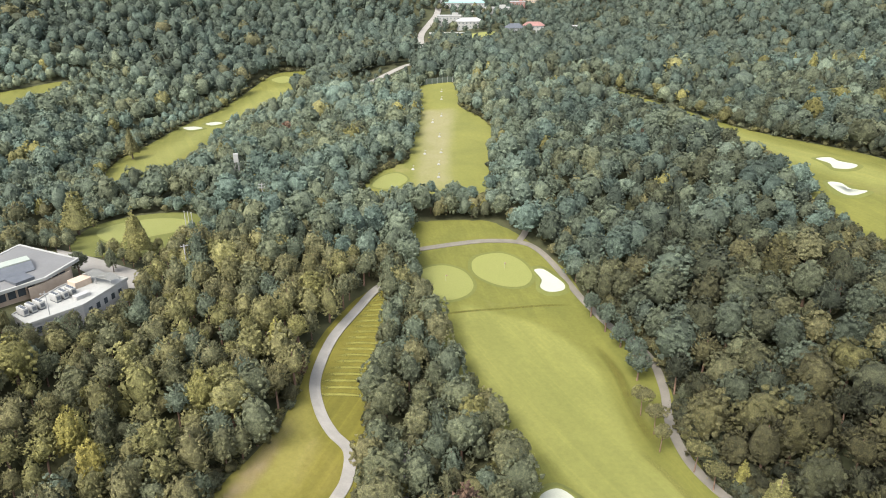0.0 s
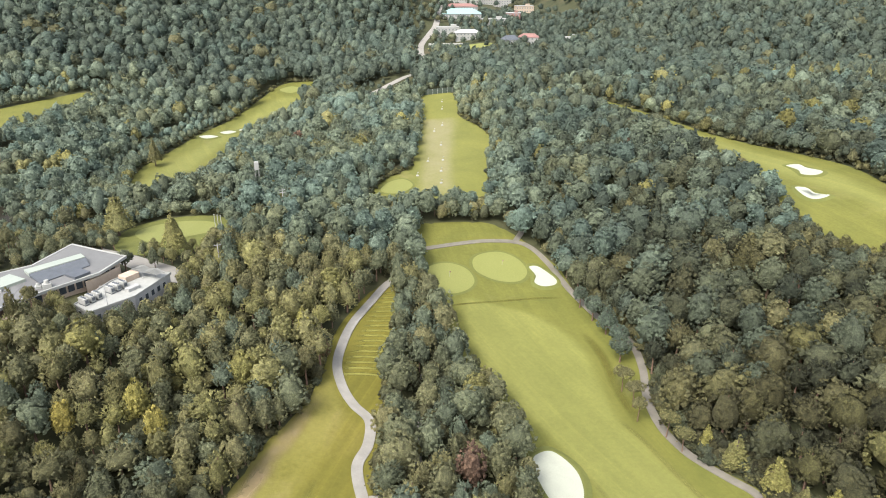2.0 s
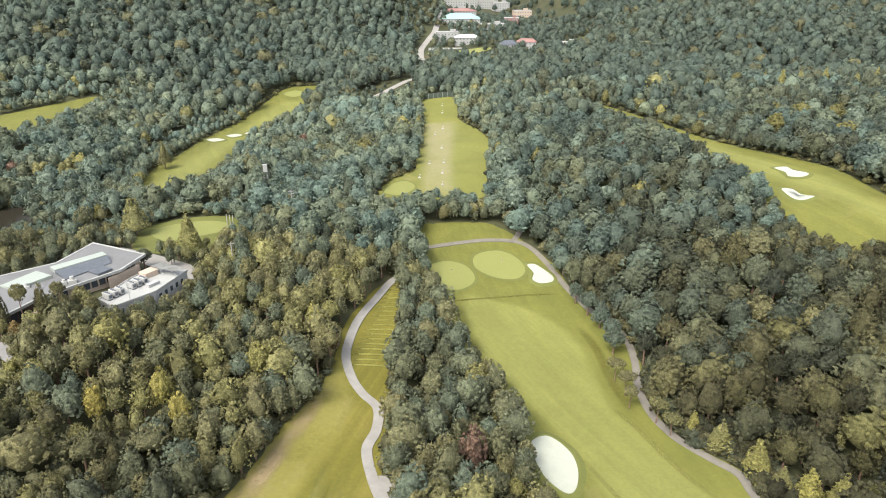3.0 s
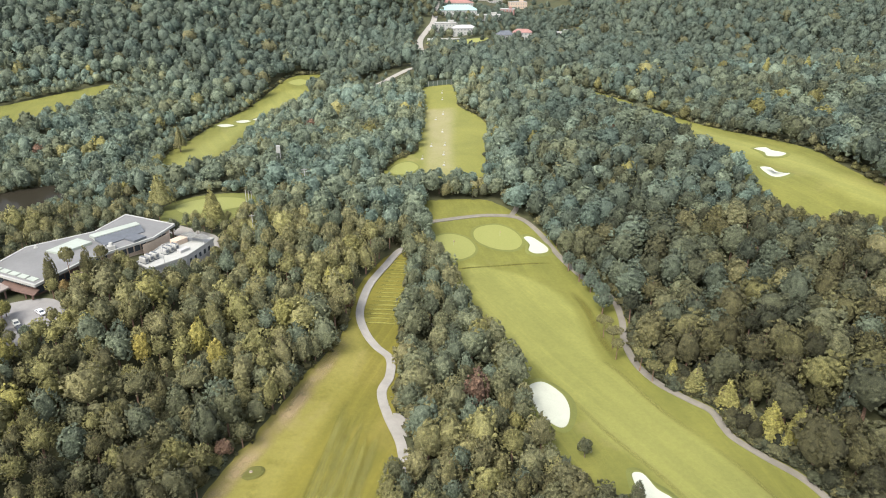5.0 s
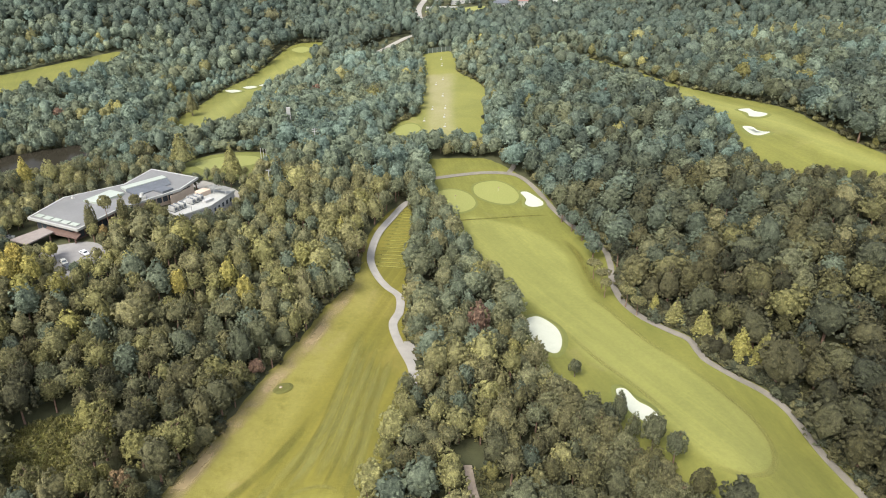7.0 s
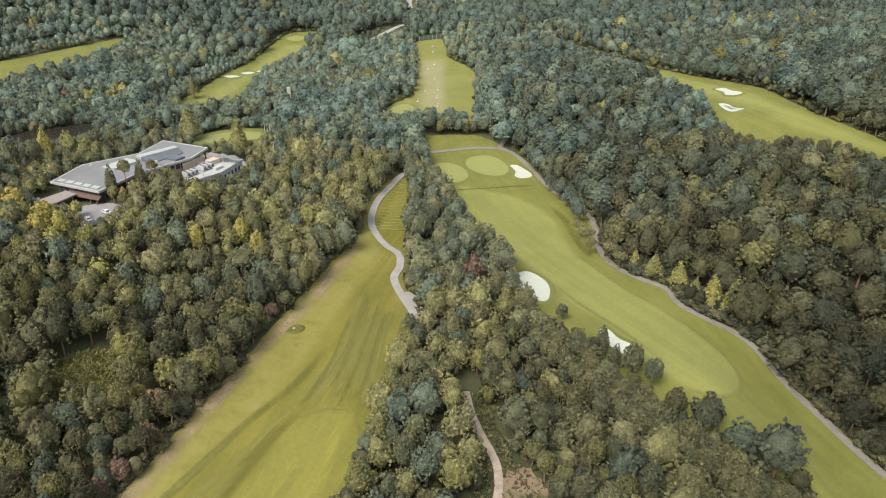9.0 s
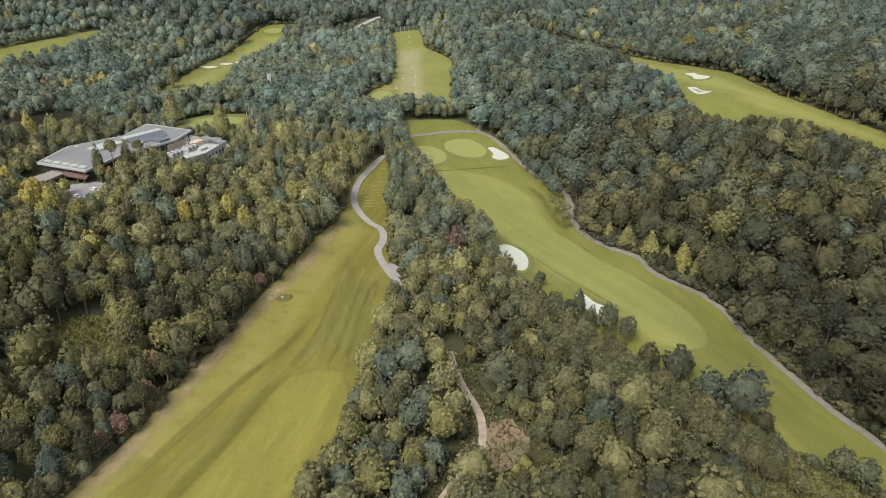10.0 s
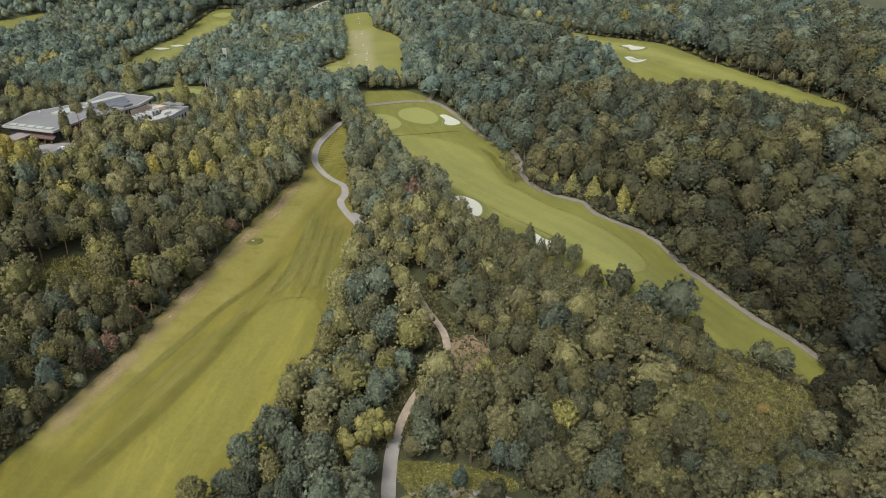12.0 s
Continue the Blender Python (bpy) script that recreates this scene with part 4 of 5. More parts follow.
# Trees that stand out by colour: kind, place, height, width, tone.
MARKED = [("spire", -99, 211, 18, 1.0, 0.66), ("spire", -127, 229, 16, 1.35, 0.62), ("spire", -173, 181, 15, 1.0, 0.80), ("spire", -162, 358, 16, 0.95, 0.5), ("broadleaf", -102.4, 199.5, 8, 0.8, 0.24), ("pine", -110, 194, 9, 1.4, 0.24), ("pine", -132, 144, 14, 0.6, 0.42), ("parasol", -127, 147, 15, 0.5, 0.5), ("pine", -123, 150, 14, 0.55, 0.48), ("parasol", -119, 153, 13, 0.5, 0.46), ("broadleaf", -127, 141, 6, 1.1, 0.92), ("broadleaf", -138, 127, 6, 1.0, 0.7), ("broadleaf", -142, 113, 12, 0.9, 0.84), ("broadleaf", -139.5, 103, 12, 0.95, 0.82), ("broadleaf", -134.5, 106, 11, 0.9, 0.78), ("broadleaf", -156, 120, 12, 1.1, 0.85), ("broadleaf", -120, 146, 6, 1.2, 0.5), ("willow", -201, 325, 14, 1.1, 0.6), ("willow", -210, 318, 14, 1.1, 0.58), ("willow", -196, 318, 11, 1.1, 0.6), ("willow", -190, 330, 12, 1.0, 0.55), ("broadleaf", -172, 268, 7, 1.5, 0.6), ("broadleaf", -160, 262, 8, 1.3, 0.5),
          ("spire", 236, 486, 16, 0.9, 0.66), ("spire", 247, 482, 17, 0.9, 0.68), ("spire", 258, 478, 16, 0.9, 0.64), ("spire", 272, 470, 17, 0.9, 0.68), ("spire", 290, 462, 15, 0.9, 0.62), ("spire", 300, 456, 17, 0.9, 0.66),
          ("broadleaf", -93, 113.5, 13, 0.72, 0.82), ("broadleaf", -79.5, 122.5, 14, 0.78, 0.78), ("broadleaf", -73, 117, 13, 0.75, 0.80), ("broadleaf", -58.5, 142, 14, 0.95, 0.70), ("spire", -47, 174, 12, 1.3, 0.76), ("broadleaf", -42, 201, 12, 1.1, 0.66),
          ("broadleaf", -99, 56, 10, 1, 0.7), ("broadleaf", -63.5, 86, 6.5, 1.1, 0.97), ("broadleaf", -39, 165, 8, 0.9, 0.95), ("broadleaf", -87, 17, 6.5, 1.4, 0.965), ("broadleaf", -90, 11.5, 6, 1.3, 0.97), ("broadleaf", -84, 36, 10, 1.0, 0.94), ("broadleaf", -83, 27, 8, 1.0, 0.95), ("broadleaf", -94, 4, 7, 1.1, 0.6),
          ("willow", -24, -20, 14, 1.0, 0.70), ("willow", -19.5, -14, 13, 1.0, 0.72), ("broadleaf", 27, -18, 12, 1.1, 0.74), ("willow", 12, 3, 11, 1.0, 0.71), ("pine", -105, 150, 9, 1.0, 0.34), ("pine", -98.5, 156, 9, 1.0, 0.36), ("broadleaf", -92, 163, 8.5, 0.9, 0.3), ("pine", -88, 172, 9, 0.9, 0.3), ("broadleaf", -86, 181, 9, 0.9, 0.34), ("pine", -110, 154, 9, 1.0, 0.5), ("pine", -101, 150, 10, 1.0, 0.4), ("pine", -94, 157, 11, 1.0, 0.25), ("broadleaf", -15, 9, 10, 1.0, 0.66), ("pine", -97, 2, 11, 1.2, 0.02),
          ("spire", 69.5, 130, 9, 0.95, 0.74), ("spire", 74.5, 122.5, 11, 1.3, 0.64), ("spire", 80.5, 112, 12, 1.3, 0.70), ("spire", 84.5, 106, 9, 1.3, 0.60), ("spire", 88.5, 101, 13, 1.3, 0.76), ("spire", 96, 98.5, 14, 1.25, 0.70), ("spire", 92, 95.5, 9, 1.2, 0.74),
          ("broadleaf", -150, 99, 12, 1.1, 0.82), ("broadleaf", -133, 97, 10, 1.0, 0.76), ("broadleaf", -160, 110, 12, 1.1, 0.80),
          ("parasol", 54, 160, 9, 0.9, 0.5), ("parasol", 55.5, 152, 9, 0.9, 0.46), ("parasol", 55, 145, 8, 0.9, 0.52), ("parasol", 61, 137, 9, 0.9, 0.55), ("parasol", 63.5, 130.5, 8, 0.9, 0.55), ("pine", 57, 176, 10, 1.3, 0.1), ("pine", 58, 184, 10, 1.3, 0.05), ("pine", 56, 193, 11, 1.2, 0.05), ("pine", 53, 202, 11, 1.2, 0.08), ("pine", 50, 211, 10, 1.2, 0.1),
          ("pine", 42, 71, 13, 0.7, 0.3), ("pine", 44.5, 65, 11, 0.7, 0.3), ("broadleaf", 49, 61, 14, 0.72, 0.32), ("pine", 53, 55, 13, 0.75, 0.28), ("broadleaf", 33.8, 93.5, 7, 0.9, 0.3), ("shrub", 21, 139, 3.2, 1.0, 0.45), ("broadleaf", -1, -31, 8, 0.8, 0.0), ("broadleaf", 9, -26, 10, 0.8, 0.05), ("broadleaf", 12, 276, 7, 0.8, 0.75), ("broadleaf", 17, 278, 7, 0.8, 0.76),
          ("pine", -5, 277, 9, 1.0, 0.1), ("pine", 2, 279, 9, 1.0, 0.15), ("broadleaf", -11, 278, 9, 1.0, 0.2), ("broadleaf", 70, 6, 8, 1.0, 0.44), ("broadleaf", 74.5, 2.0, 8, 1.1, 0.42), ("broadleaf", 80, -1.5, 8, 1.1, 0.46), ("pine", 66, 12, 9, 0.9, 0.42), ("broadleaf", 106, -21, 13, 1.2, 0.42), ("broadleaf", 91, -26.5, 13, 1.1, 0.40), ("broadleaf", 97, -36, 14, 1.2, 0.42), ("broadleaf", 114, -25, 14, 1.2, 0.44), ("broadleaf", 104, -31, 14, 1.2, 0.40), ("broadleaf", 70, -52, 14, 1.0, 0.38), ("broadleaf", 78, -52, 15, 1.0, 0.42), ("broadleaf", 84, -56, 16, 1.1, 0.44)]

taken = {}


def free(x, y, r, tight=0.61):
    """Keeps crowns from standing in one another."""
    gxi, gyi = int(x // 8), int(y // 8)
    for a in range(gxi - 1, gxi + 2):
        for b in range(gyi - 1, gyi + 2):
            for px, py, pr in taken.get((a, b), ()):
                if (px - x) ** 2 + (py - y) ** 2 < (tight * (r + pr)) ** 2:
                    return False
    taken.setdefault((gxi, gyi), []).append((x, y, r))
    return True


near_rows, mid_rows, back_rows, far_rows = [], [], [], []
for kind, x, y, size, width, tone in MARKED:
    taken.setdefault((int(x // 8), int(y // 8)), []).append((x, y, 0.30 * size * width))
    near_rows.append((kind, x, y, size, width, tone, 0.7 * x, 0.86 if kind == "spire" and x > 0 else 0.94 if 0.75 < tone < 0.9 else 0.8 if tone > 0.6 else 0.7 if x < 35 or y > 75 else 0.7))

belt = smooth_line([(28, 77), (40, 61), (51, 46), (63, 30), (73, 15), (79, 8)], 6)
for i, (x, y) in enumerate(belt):
    r0 = random.Random(100 + i)
    for k in range(2):
        px, py = x - 2.0 - 3.6 * k + r0.uniform(-0.8, 0.8), y - 2.5 - 4.0 * k + r0.uniform(-0.8, 0.8)
        size = (14.0 - 5.0 * i / len(belt)) * r0.uniform(0.85, 1.1)
        taken.setdefault((int(px // 8), int(py // 8)), []).append((px, py, 0.3 * size * 0.9))
        near_rows.append(("pine" if r0.random() < 0.45 else "broadleaf", px, py, size, r0.uniform(0.8, 1.0), r0.uniform(0.32, 0.50), r0.uniform(0, 6), r0.uniform(0.55, 0.78)))
FIRST = len(near_rows)

CAND = 70000
cx = R.uniform(-330, 330, CAND)
cy = R.uniform(-75, 500, CAND)
ok = clear(cx, cy) & (np.abs(cx) < 0.70 * (cy + 185) + 25)
patch = np.sin(cx / 23 + 1.3) * np.sin(cy / 31 + cx / 57) + 0.6 * np.sin(cx / 11 - cy / 14)
draw = R.uniform(size=(CAND, 5))
# younger, lower trees round the far openings
low = np.ones(CAND)
for ring, reach, factor in ((RHOLE, 14, 0.72), (LHOLE, 18, 0.52), (FLEFT, 18, 0.55), (RANGE, 8, 0.7), (CLUBLAWN, 12, 0.5), (POND, 42, 0.30), (LOT, 12, 0.6), (CLUB, 16, 0.62)):
    near = ok & (np.abs(cx - ring[:, 0].mean()) < 130) & (np.abs(cy - ring[:, 1].mean()) < 220)
    sel = np.flatnonzero(near)
    d = -edge_distance(np.column_stack([cx[sel], cy[sel]]), ring)
    if ring is RHOLE:
        # on the near side the wood slopes down to the grass
        slope = (cy[sel] < 330) & (cx[sel] < np.interp(cy[sel], [140, 200, 260, 330], [215, 178, 146, 138]))
        low[sel[slope]] = np.minimum(low[sel[slope]], np.clip(0.30 + 0.018 * d[slope] + np.maximum(0, cy[sel][slope] - 240) / 60, 0.3, 1.0))
        d = np.where(cy[sel] < 330, 99, d)
    if ring is POND:
        d = np.where(cy[sel] > 246, 99, d)
    low[sel[d < reach]] = np.minimum(low[sel[d < reach]], factor)
low[(cx > 55) & (cx < 120) & (cy > -48) & (cy < 8)] = 0.5  # the weedy bank lies open
low[((cx + 44) / 26) ** 2 + ((cy - 512) / 34) ** 2 < 1] = 0.4
for i in np.flatnonzero(ok):
    x, y, p = cx[i], cy[i], patch[i]
    a, b, c, d, e = draw[i]
    # pines on the club's slope, in the belt between the holes and along the left; broadleaf woods on the right
    piney = 0.55 if x < -40 and y < 240 else 0.45 if -40 <= x < 30 and 60 < y < 230 else 0.16
    kind = "pine" if a < piney + 0.15 * p else "broadleaf"
    right = x > 60
    size = ((9.0 + 6.0 * b if kind == "pine" else 9.0 + 8.0 * b) + (3.5 if right and y < 260 else 0)) * low[i]
    width = (0.85 + 0.3 * c) if kind == "pine" else (0.88 + 0.36 * c) * (1.12 if x > 60 else 0.95 if x < 45 and y < 240 else 1.05)
    # past 230 m the bluish low tones put haze into the leaf colour
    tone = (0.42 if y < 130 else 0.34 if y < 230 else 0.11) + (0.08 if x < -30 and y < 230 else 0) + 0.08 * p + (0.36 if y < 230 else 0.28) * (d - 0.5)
    # right of 35 m, back woods lifted a little: haze put into brightness
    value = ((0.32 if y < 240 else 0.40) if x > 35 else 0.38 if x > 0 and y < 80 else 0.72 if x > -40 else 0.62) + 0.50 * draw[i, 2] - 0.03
    # near-right crowns: darker leaves, with corner shading put into their colour
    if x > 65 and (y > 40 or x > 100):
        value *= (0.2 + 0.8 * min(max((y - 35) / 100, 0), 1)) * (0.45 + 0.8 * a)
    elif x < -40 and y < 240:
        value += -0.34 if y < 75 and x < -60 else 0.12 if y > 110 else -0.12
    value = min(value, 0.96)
    if e > 0.975:
        tone, value = 0.58 + 0.12 * d, value * 0.7
    elif e > 0.9738:
        tone, value = 0.94 + 0.03 * d, value * 0.75
    elif e < (0.5 if -55 < x < -8 and y < 45 else 0.09):
        tone, value = 0.12 + 0.08 * d, value + 0.14
    tone = min(max(tone, 0.0), 1.0)
    if not free(x, y, (0.31 if kind == "pine" else 0.34) * size * width):
        continue
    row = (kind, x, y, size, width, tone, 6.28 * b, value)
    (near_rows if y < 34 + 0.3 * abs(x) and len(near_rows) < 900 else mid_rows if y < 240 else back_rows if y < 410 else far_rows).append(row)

# young trees fill the gaps between the crowns
young = []
for i in R.permutation(np.flatnonzero(ok))[:26000]:
    x, y = cx[i], cy[i]
    a, b, c, d, e = draw[i]
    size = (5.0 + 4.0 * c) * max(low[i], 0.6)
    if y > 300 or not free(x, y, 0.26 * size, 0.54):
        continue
    # near right, young crowns carry the same shading in their leaf colour
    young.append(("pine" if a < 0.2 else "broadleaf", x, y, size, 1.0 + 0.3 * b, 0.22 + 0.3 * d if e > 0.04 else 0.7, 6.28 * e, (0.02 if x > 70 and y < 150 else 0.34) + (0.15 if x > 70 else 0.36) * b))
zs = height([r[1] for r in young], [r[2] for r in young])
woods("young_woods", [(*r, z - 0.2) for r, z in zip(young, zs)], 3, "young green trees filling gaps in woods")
counts = {}
near_rows = near_rows[:FIRST] + sorted(near_rows[FIRST:], key=lambda r: r[2] + 0.25 * abs(r[1]))
for row in near_rows:
    counts[row[0]] = counts.get(row[0], 0) + 1
    if counts[row[0]] > 260:
        mid_rows.append(row)
        continue
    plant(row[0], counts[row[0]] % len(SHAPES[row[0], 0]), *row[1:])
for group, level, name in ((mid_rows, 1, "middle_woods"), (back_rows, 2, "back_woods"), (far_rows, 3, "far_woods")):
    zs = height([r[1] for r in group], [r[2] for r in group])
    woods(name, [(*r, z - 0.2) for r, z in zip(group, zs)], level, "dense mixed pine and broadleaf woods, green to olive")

# the wooded hills behind
FX, FY = np.meshgrid(np.arange(-760, 760, 8.2), np.arange(500, 1320, 8.2))
FX, FY = (FX + R.uniform(-2.8, 2.8, FX.shape)).ravel(), (FY + R.uniform(-2.8, 2.8, FY.shape)).ravel()
SX, SY = np.meshgrid(np.arange(-560, 560, 8.2), np.arange(60, 500, 8.2))
SX, SY = (SX + R.uniform(-3, 3, SX.shape)).ravel(), (SY + R.uniform(-3, 3, SY.shape)).ravel()
side = np.abs(SX) > 330
FX, FY = np.concatenate([FX, SX[side]]), np.concatenate([FY, SY[side]])
keep = clear(FX, FY) & (np.abs(FX) < 0.68 * (FY + 150) + 20)
# past the crests the woods thin out
keep &= (FY < 870 - 0.3 * np.maximum(0, np.abs(FX - 60) - 60)) | (R.uniform(size=FX.shape) < 0.08)
FX, FY = FX[keep], FY[keep]
FZ = height(FX, FY)
fd = R.uniform(size=(len(FX), 4))
in_town = ((FX - 62) / 105) ** 2 + ((FY - 800) / 205) ** 2 < 1
keep = ~in_town | (R.uniform(size=FX.shape) < 0.95)
FX, FY, FZ, fd, in_town = FX[keep], FY[keep], FZ[keep], fd[keep], in_town[keep]
fp = np.sin(FX / 37) * np.sin(FY / 45 + FX / 90)
rows = []
for x, y, z, (a, b, c, d), p, town in zip(FX, FY, FZ, fd, fp, in_town):
    # bluish tone: distance haze put into the hill trees' leaf colour
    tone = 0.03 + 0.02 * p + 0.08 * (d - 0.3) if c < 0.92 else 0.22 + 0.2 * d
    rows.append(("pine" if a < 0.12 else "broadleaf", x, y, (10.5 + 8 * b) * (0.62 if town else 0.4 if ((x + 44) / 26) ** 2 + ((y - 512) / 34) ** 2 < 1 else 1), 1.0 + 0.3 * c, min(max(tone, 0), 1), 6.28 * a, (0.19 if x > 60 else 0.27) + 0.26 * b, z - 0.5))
woods("hill_woods", rows, 3, "far hillside woods, dense green canopy with bluish haze tinted in")


# ---- undergrowth ----
def scatter(ring, n, seed):
    r = np.random.default_rng(seed)
    lo, hi = ring.min(0), ring.max(0)
    p = r.uniform(lo, hi, (n * 6, 2))
    p = p[inside(p[:, 0], p[:, 1], ring)][:n]
    return p, r


def undergrowth(name, pts, r, low, high, tones, label):
    rows = []
    for (x, y), z in zip(pts, height(pts[:, 0], pts[:, 1])):
        rows.append(("shrub", x, y, r.uniform(low, high), r.uniform(1.1, 1.8), r.uniform(*tones), r.uniform(0, 6), r.uniform(0.2, 0.6), z - 0.25))
    return tagged(woods(name, rows, 3, label), category="shrubs")


def tall_grass(name, ring, n, seed, high, tones, label, way=None):
    """Rank grass and weeds: many small upright blades, joined."""
    p, r = scatter(ring, n, seed)
    if way is not None:
        c = smooth_line(way, 6)
        p = p[~inside(p[:, 0], p[:, 1], CLEARING) | (r.uniform(size=len(p)) < 0.3)]
        p = p[np.min((p[:, :1] - c[:, 0]) ** 2 + (p[:, 1:] - c[:, 1]) ** 2, -1) > 1.5 ** 2]
    n = len(p)
    lump = 0.5 + 0.5 * np.sin(p[:, 0] * 0.9 + 2 * np.sin(p[:, 1] * 0.5)) * np.sin(p[:, 1] * 0.8 + p[:, 0] * 0.2)
    z = height(p[:, 0], p[:, 1]) + 0.15
    tall = high * (0.35 + 0.65 * lump) * r.uniform(0.6, 1.2, n)
    a = r.uniform(0, 6.28, n)
    w = r.uniform(0.25, 0.6, n)
    d = np.column_stack([np.cos(a), np.sin(a)])
    tip = p + r.normal(size=(n, 2)) * 0.35
    V = np.stack([np.column_stack([p + d * w[:, None], z + tall * 0.15]), np.column_stack([p - d * w[:, None], z + tall * 0.2]), np.column_stack([tip, z + tall])], 1).reshape(-1, 3)
    tone = np.repeat(r.uniform(*tones, n), 3)
    me = mesh_of(name, V, np.arange(3 * n), np.full(n, 3), [M_WOODS], tone=tone, value=np.full(3 * n, 0.62))
    return tagged(new(name, me), label, "grass", kind="stuff")


tall_grass("tall_grass", WEEDS, 9000, 1, 1.3, (0.42, 0.66), "tall yellowish weeds covering a bank")
tall_grass("tall_grass", GLADE, 2600, 2, 1.4, (0.58, 0.74), "bright green weeds in a glade")
tall_grass("tall_grass", LAWN, 1800, 8, 0.5, (0.62, 0.76), "yellow-green ground cover beside a drive")
tall_grass("tall_grass", np.array([(-5, 54), (3, 54), (6, 42), (10, 30), (16, 24), (17, 12), (8, 6), (-2, 2), (-9, -6), (-12, -16), (-20, -16), (-17, 0), (-8, 12), (-1, 22), (-3, 40)], float), 5200, 11, 1.3, (0.36, 0.66), "green weeds and brush beside a track", TRACK)
edge = []
for ring, lo_i, hi_i in ((LEFT, 18, 92), (LEFT, 120, 200), (MAIN[MAIN[:, 1] < 150], 0, 400), (RHOLE, 0, 60), (RHOLE, 90, 144), (LHOLE, 0, 100), (RANGE, 12, 110)):
    c = ring.mean(0)
    for q in ring[lo_i:hi_i]:
        d = (q - c) / np.linalg.norm(q - c)
        for k in range(3):
            edge.append(q + d * R.uniform(0.8, 6.0) + R.normal(size=2) * 1.2)
edge = np.array(edge)
keep = clear(edge[:, 0], edge[:, 1])
c = smooth_line(PATH_R, 8)
c = c[c[:, 1] < 215]
d = np.gradient(c, axis=0)
d /= np.linalg.norm(d, axis=1)[:, None]
side_row = np.vstack([c + np.column_stack([-d[:, 1], d[:, 0]]) * off for off in (3.6, 4.6, 7.0, 9.5)])
side_row = side_row + R.normal(size=side_row.shape) * np.array([1.0, 1.6])
side_row = side_row[clear(side_row[:, 0], side_row[:, 1]) & (R.uniform(size=len(side_row)) < 0.8)]
undergrowth("path_shrubs", side_row, R, 2.2, 5.6, (0.2, 0.5), "mixed dark shrubs hanging over a cart path")
undergrowth("edge_shrubs", edge[keep], R, 1.2, 4.0, (0.2, 0.66), "mixed low shrubs along a wood's edge")
p, r = scatter(np.array([(-60, -70), (110, -70), (80, 10), (40, 60), (10, 120), (-14, 120), (-30, 40)], float), 900, 4)
p = p[clear(p[:, 0], p[:, 1])]
undergrowth("understorey", p, r, 1.2, 3.0, (0.18, 0.62), "green understorey shrubs beneath trees")
p, r = scatter(np.array([(-230, 210), (-170, 240), (-160, 290), (-190, 330), (-240, 290)], float), 260, 5)
p = p[~inside(p[:, 0], p[:, 1], POND)]
undergrowth("bank_shrubs", p, r, 1.0, 2.5, (0.4, 0.68), "yellow-green shrubs round a pond")
for x, y, s, tn in ((76, -6, 3.0, 0.3), (86, -12, 3.6, 0.9), (80, -20, 2.6, 0.5), (70, -18, 3.4, 0.25), (72, -30, 3.6, 0.4), (68, -2, 3.8, 0.3), (64, -12, 4.0, 0.62), (68, 6, 4.5, 0.2), (64, -30, 3.2, 0.66), (75, -24, 3.0, 0.45)):
    plant("shrub", int(s * 10) % 4, x, y, s, 1.2, tn, s)


# ---- buildings ----
def prism(ring, z0, z1, grow=0.0):
    """A bmesh prism on a ring of (x, y); z1 may be a list of heights, one a corner."""
    ring = np.array(ring, float)
    if grow:
        c = ring.mean(0)
        ring = c + (ring - c) * (1 + grow)
    tops = z1 if hasattr(z1, "__len__") else [z1] * len(ring)
    bots = z0 if hasattr(z0, "__len__") else [z0] * len(ring)
    bm = bmesh.new()
    lo = [bm.verts.new((x, y, z)) for (x, y), z in zip(ring, bots)]
    hi = [bm.verts.new((x, y, z)) for (x, y), z in zip(ring, tops)]
    n = len(ring)
    bm.faces.new(lo[::-1])
    bm.faces.new(hi)
    for i in range(n):
        bm.faces.new((lo[i], lo[(i + 1) % n], hi[(i + 1) % n], hi[i]))
    bmesh.ops.recalc_face_normals(bm, faces=bm.faces)
    return bm


def box(x, y, z, w, d, hgt, turn=0.0, bevel=0.0):
    """A bmesh box that stands at z."""
    bm = bmesh.new()
    bmesh.ops.create_cube(bm, size=1, matrix=pose(x, y, z + hgt / 2, 0, 0, turn) @ Matrix.Diagonal((w, d, hgt, 1)))
    if bevel:
        bmesh.ops.bevel(bm, geom=bm.edges[:], offset=bevel, segments=1, affect="EDGES")
    return bm


def windows_on(root, ring, z, hgt, width, gap, edges, frame_mat=None):
    """Windows along some sides of a ring, each a frame with its pane."""
    ring = np.array(ring, float)
    for e in edges:
        a, b = ring[e], ring[(e + 1) % len(ring)]
        L = np.linalg.norm(b - a)
        u = (b - a) / L
        out = np.array([u[1], -u[0]])
        turn = math.degrees(math.atan2(u[1], u[0]))
        for i in range(int((L - gap) // (width + gap))):
            c = a + u * (gap + width / 2 + i * (width + gap)) + out * 0.05
            w = part("window", box(c[0], c[1], z, width + 0.2, 0.12, hgt + 0.2, turn), frame_mat or M_WHITE, root)
            c = c + out * 0.07
            part("pane", box(c[0], c[1], z + 0.1, width, 0.06, hgt, turn), M_GLASS, w)


club = tagged(new("clubhouse"), "low clubhouse with a broad grey metal roof and white eaves", "building")
FRONT = [(-158, 151), (-135, 139.5), (-128, 156), (-132, 176), (-135, 183), (-153, 169)]
BACKW = [(-128, 156.5), (-121.3, 167), (-111.5, 179), (-107.7, 191), (-129.4, 199), (-135, 183.2), (-132, 176.3)]
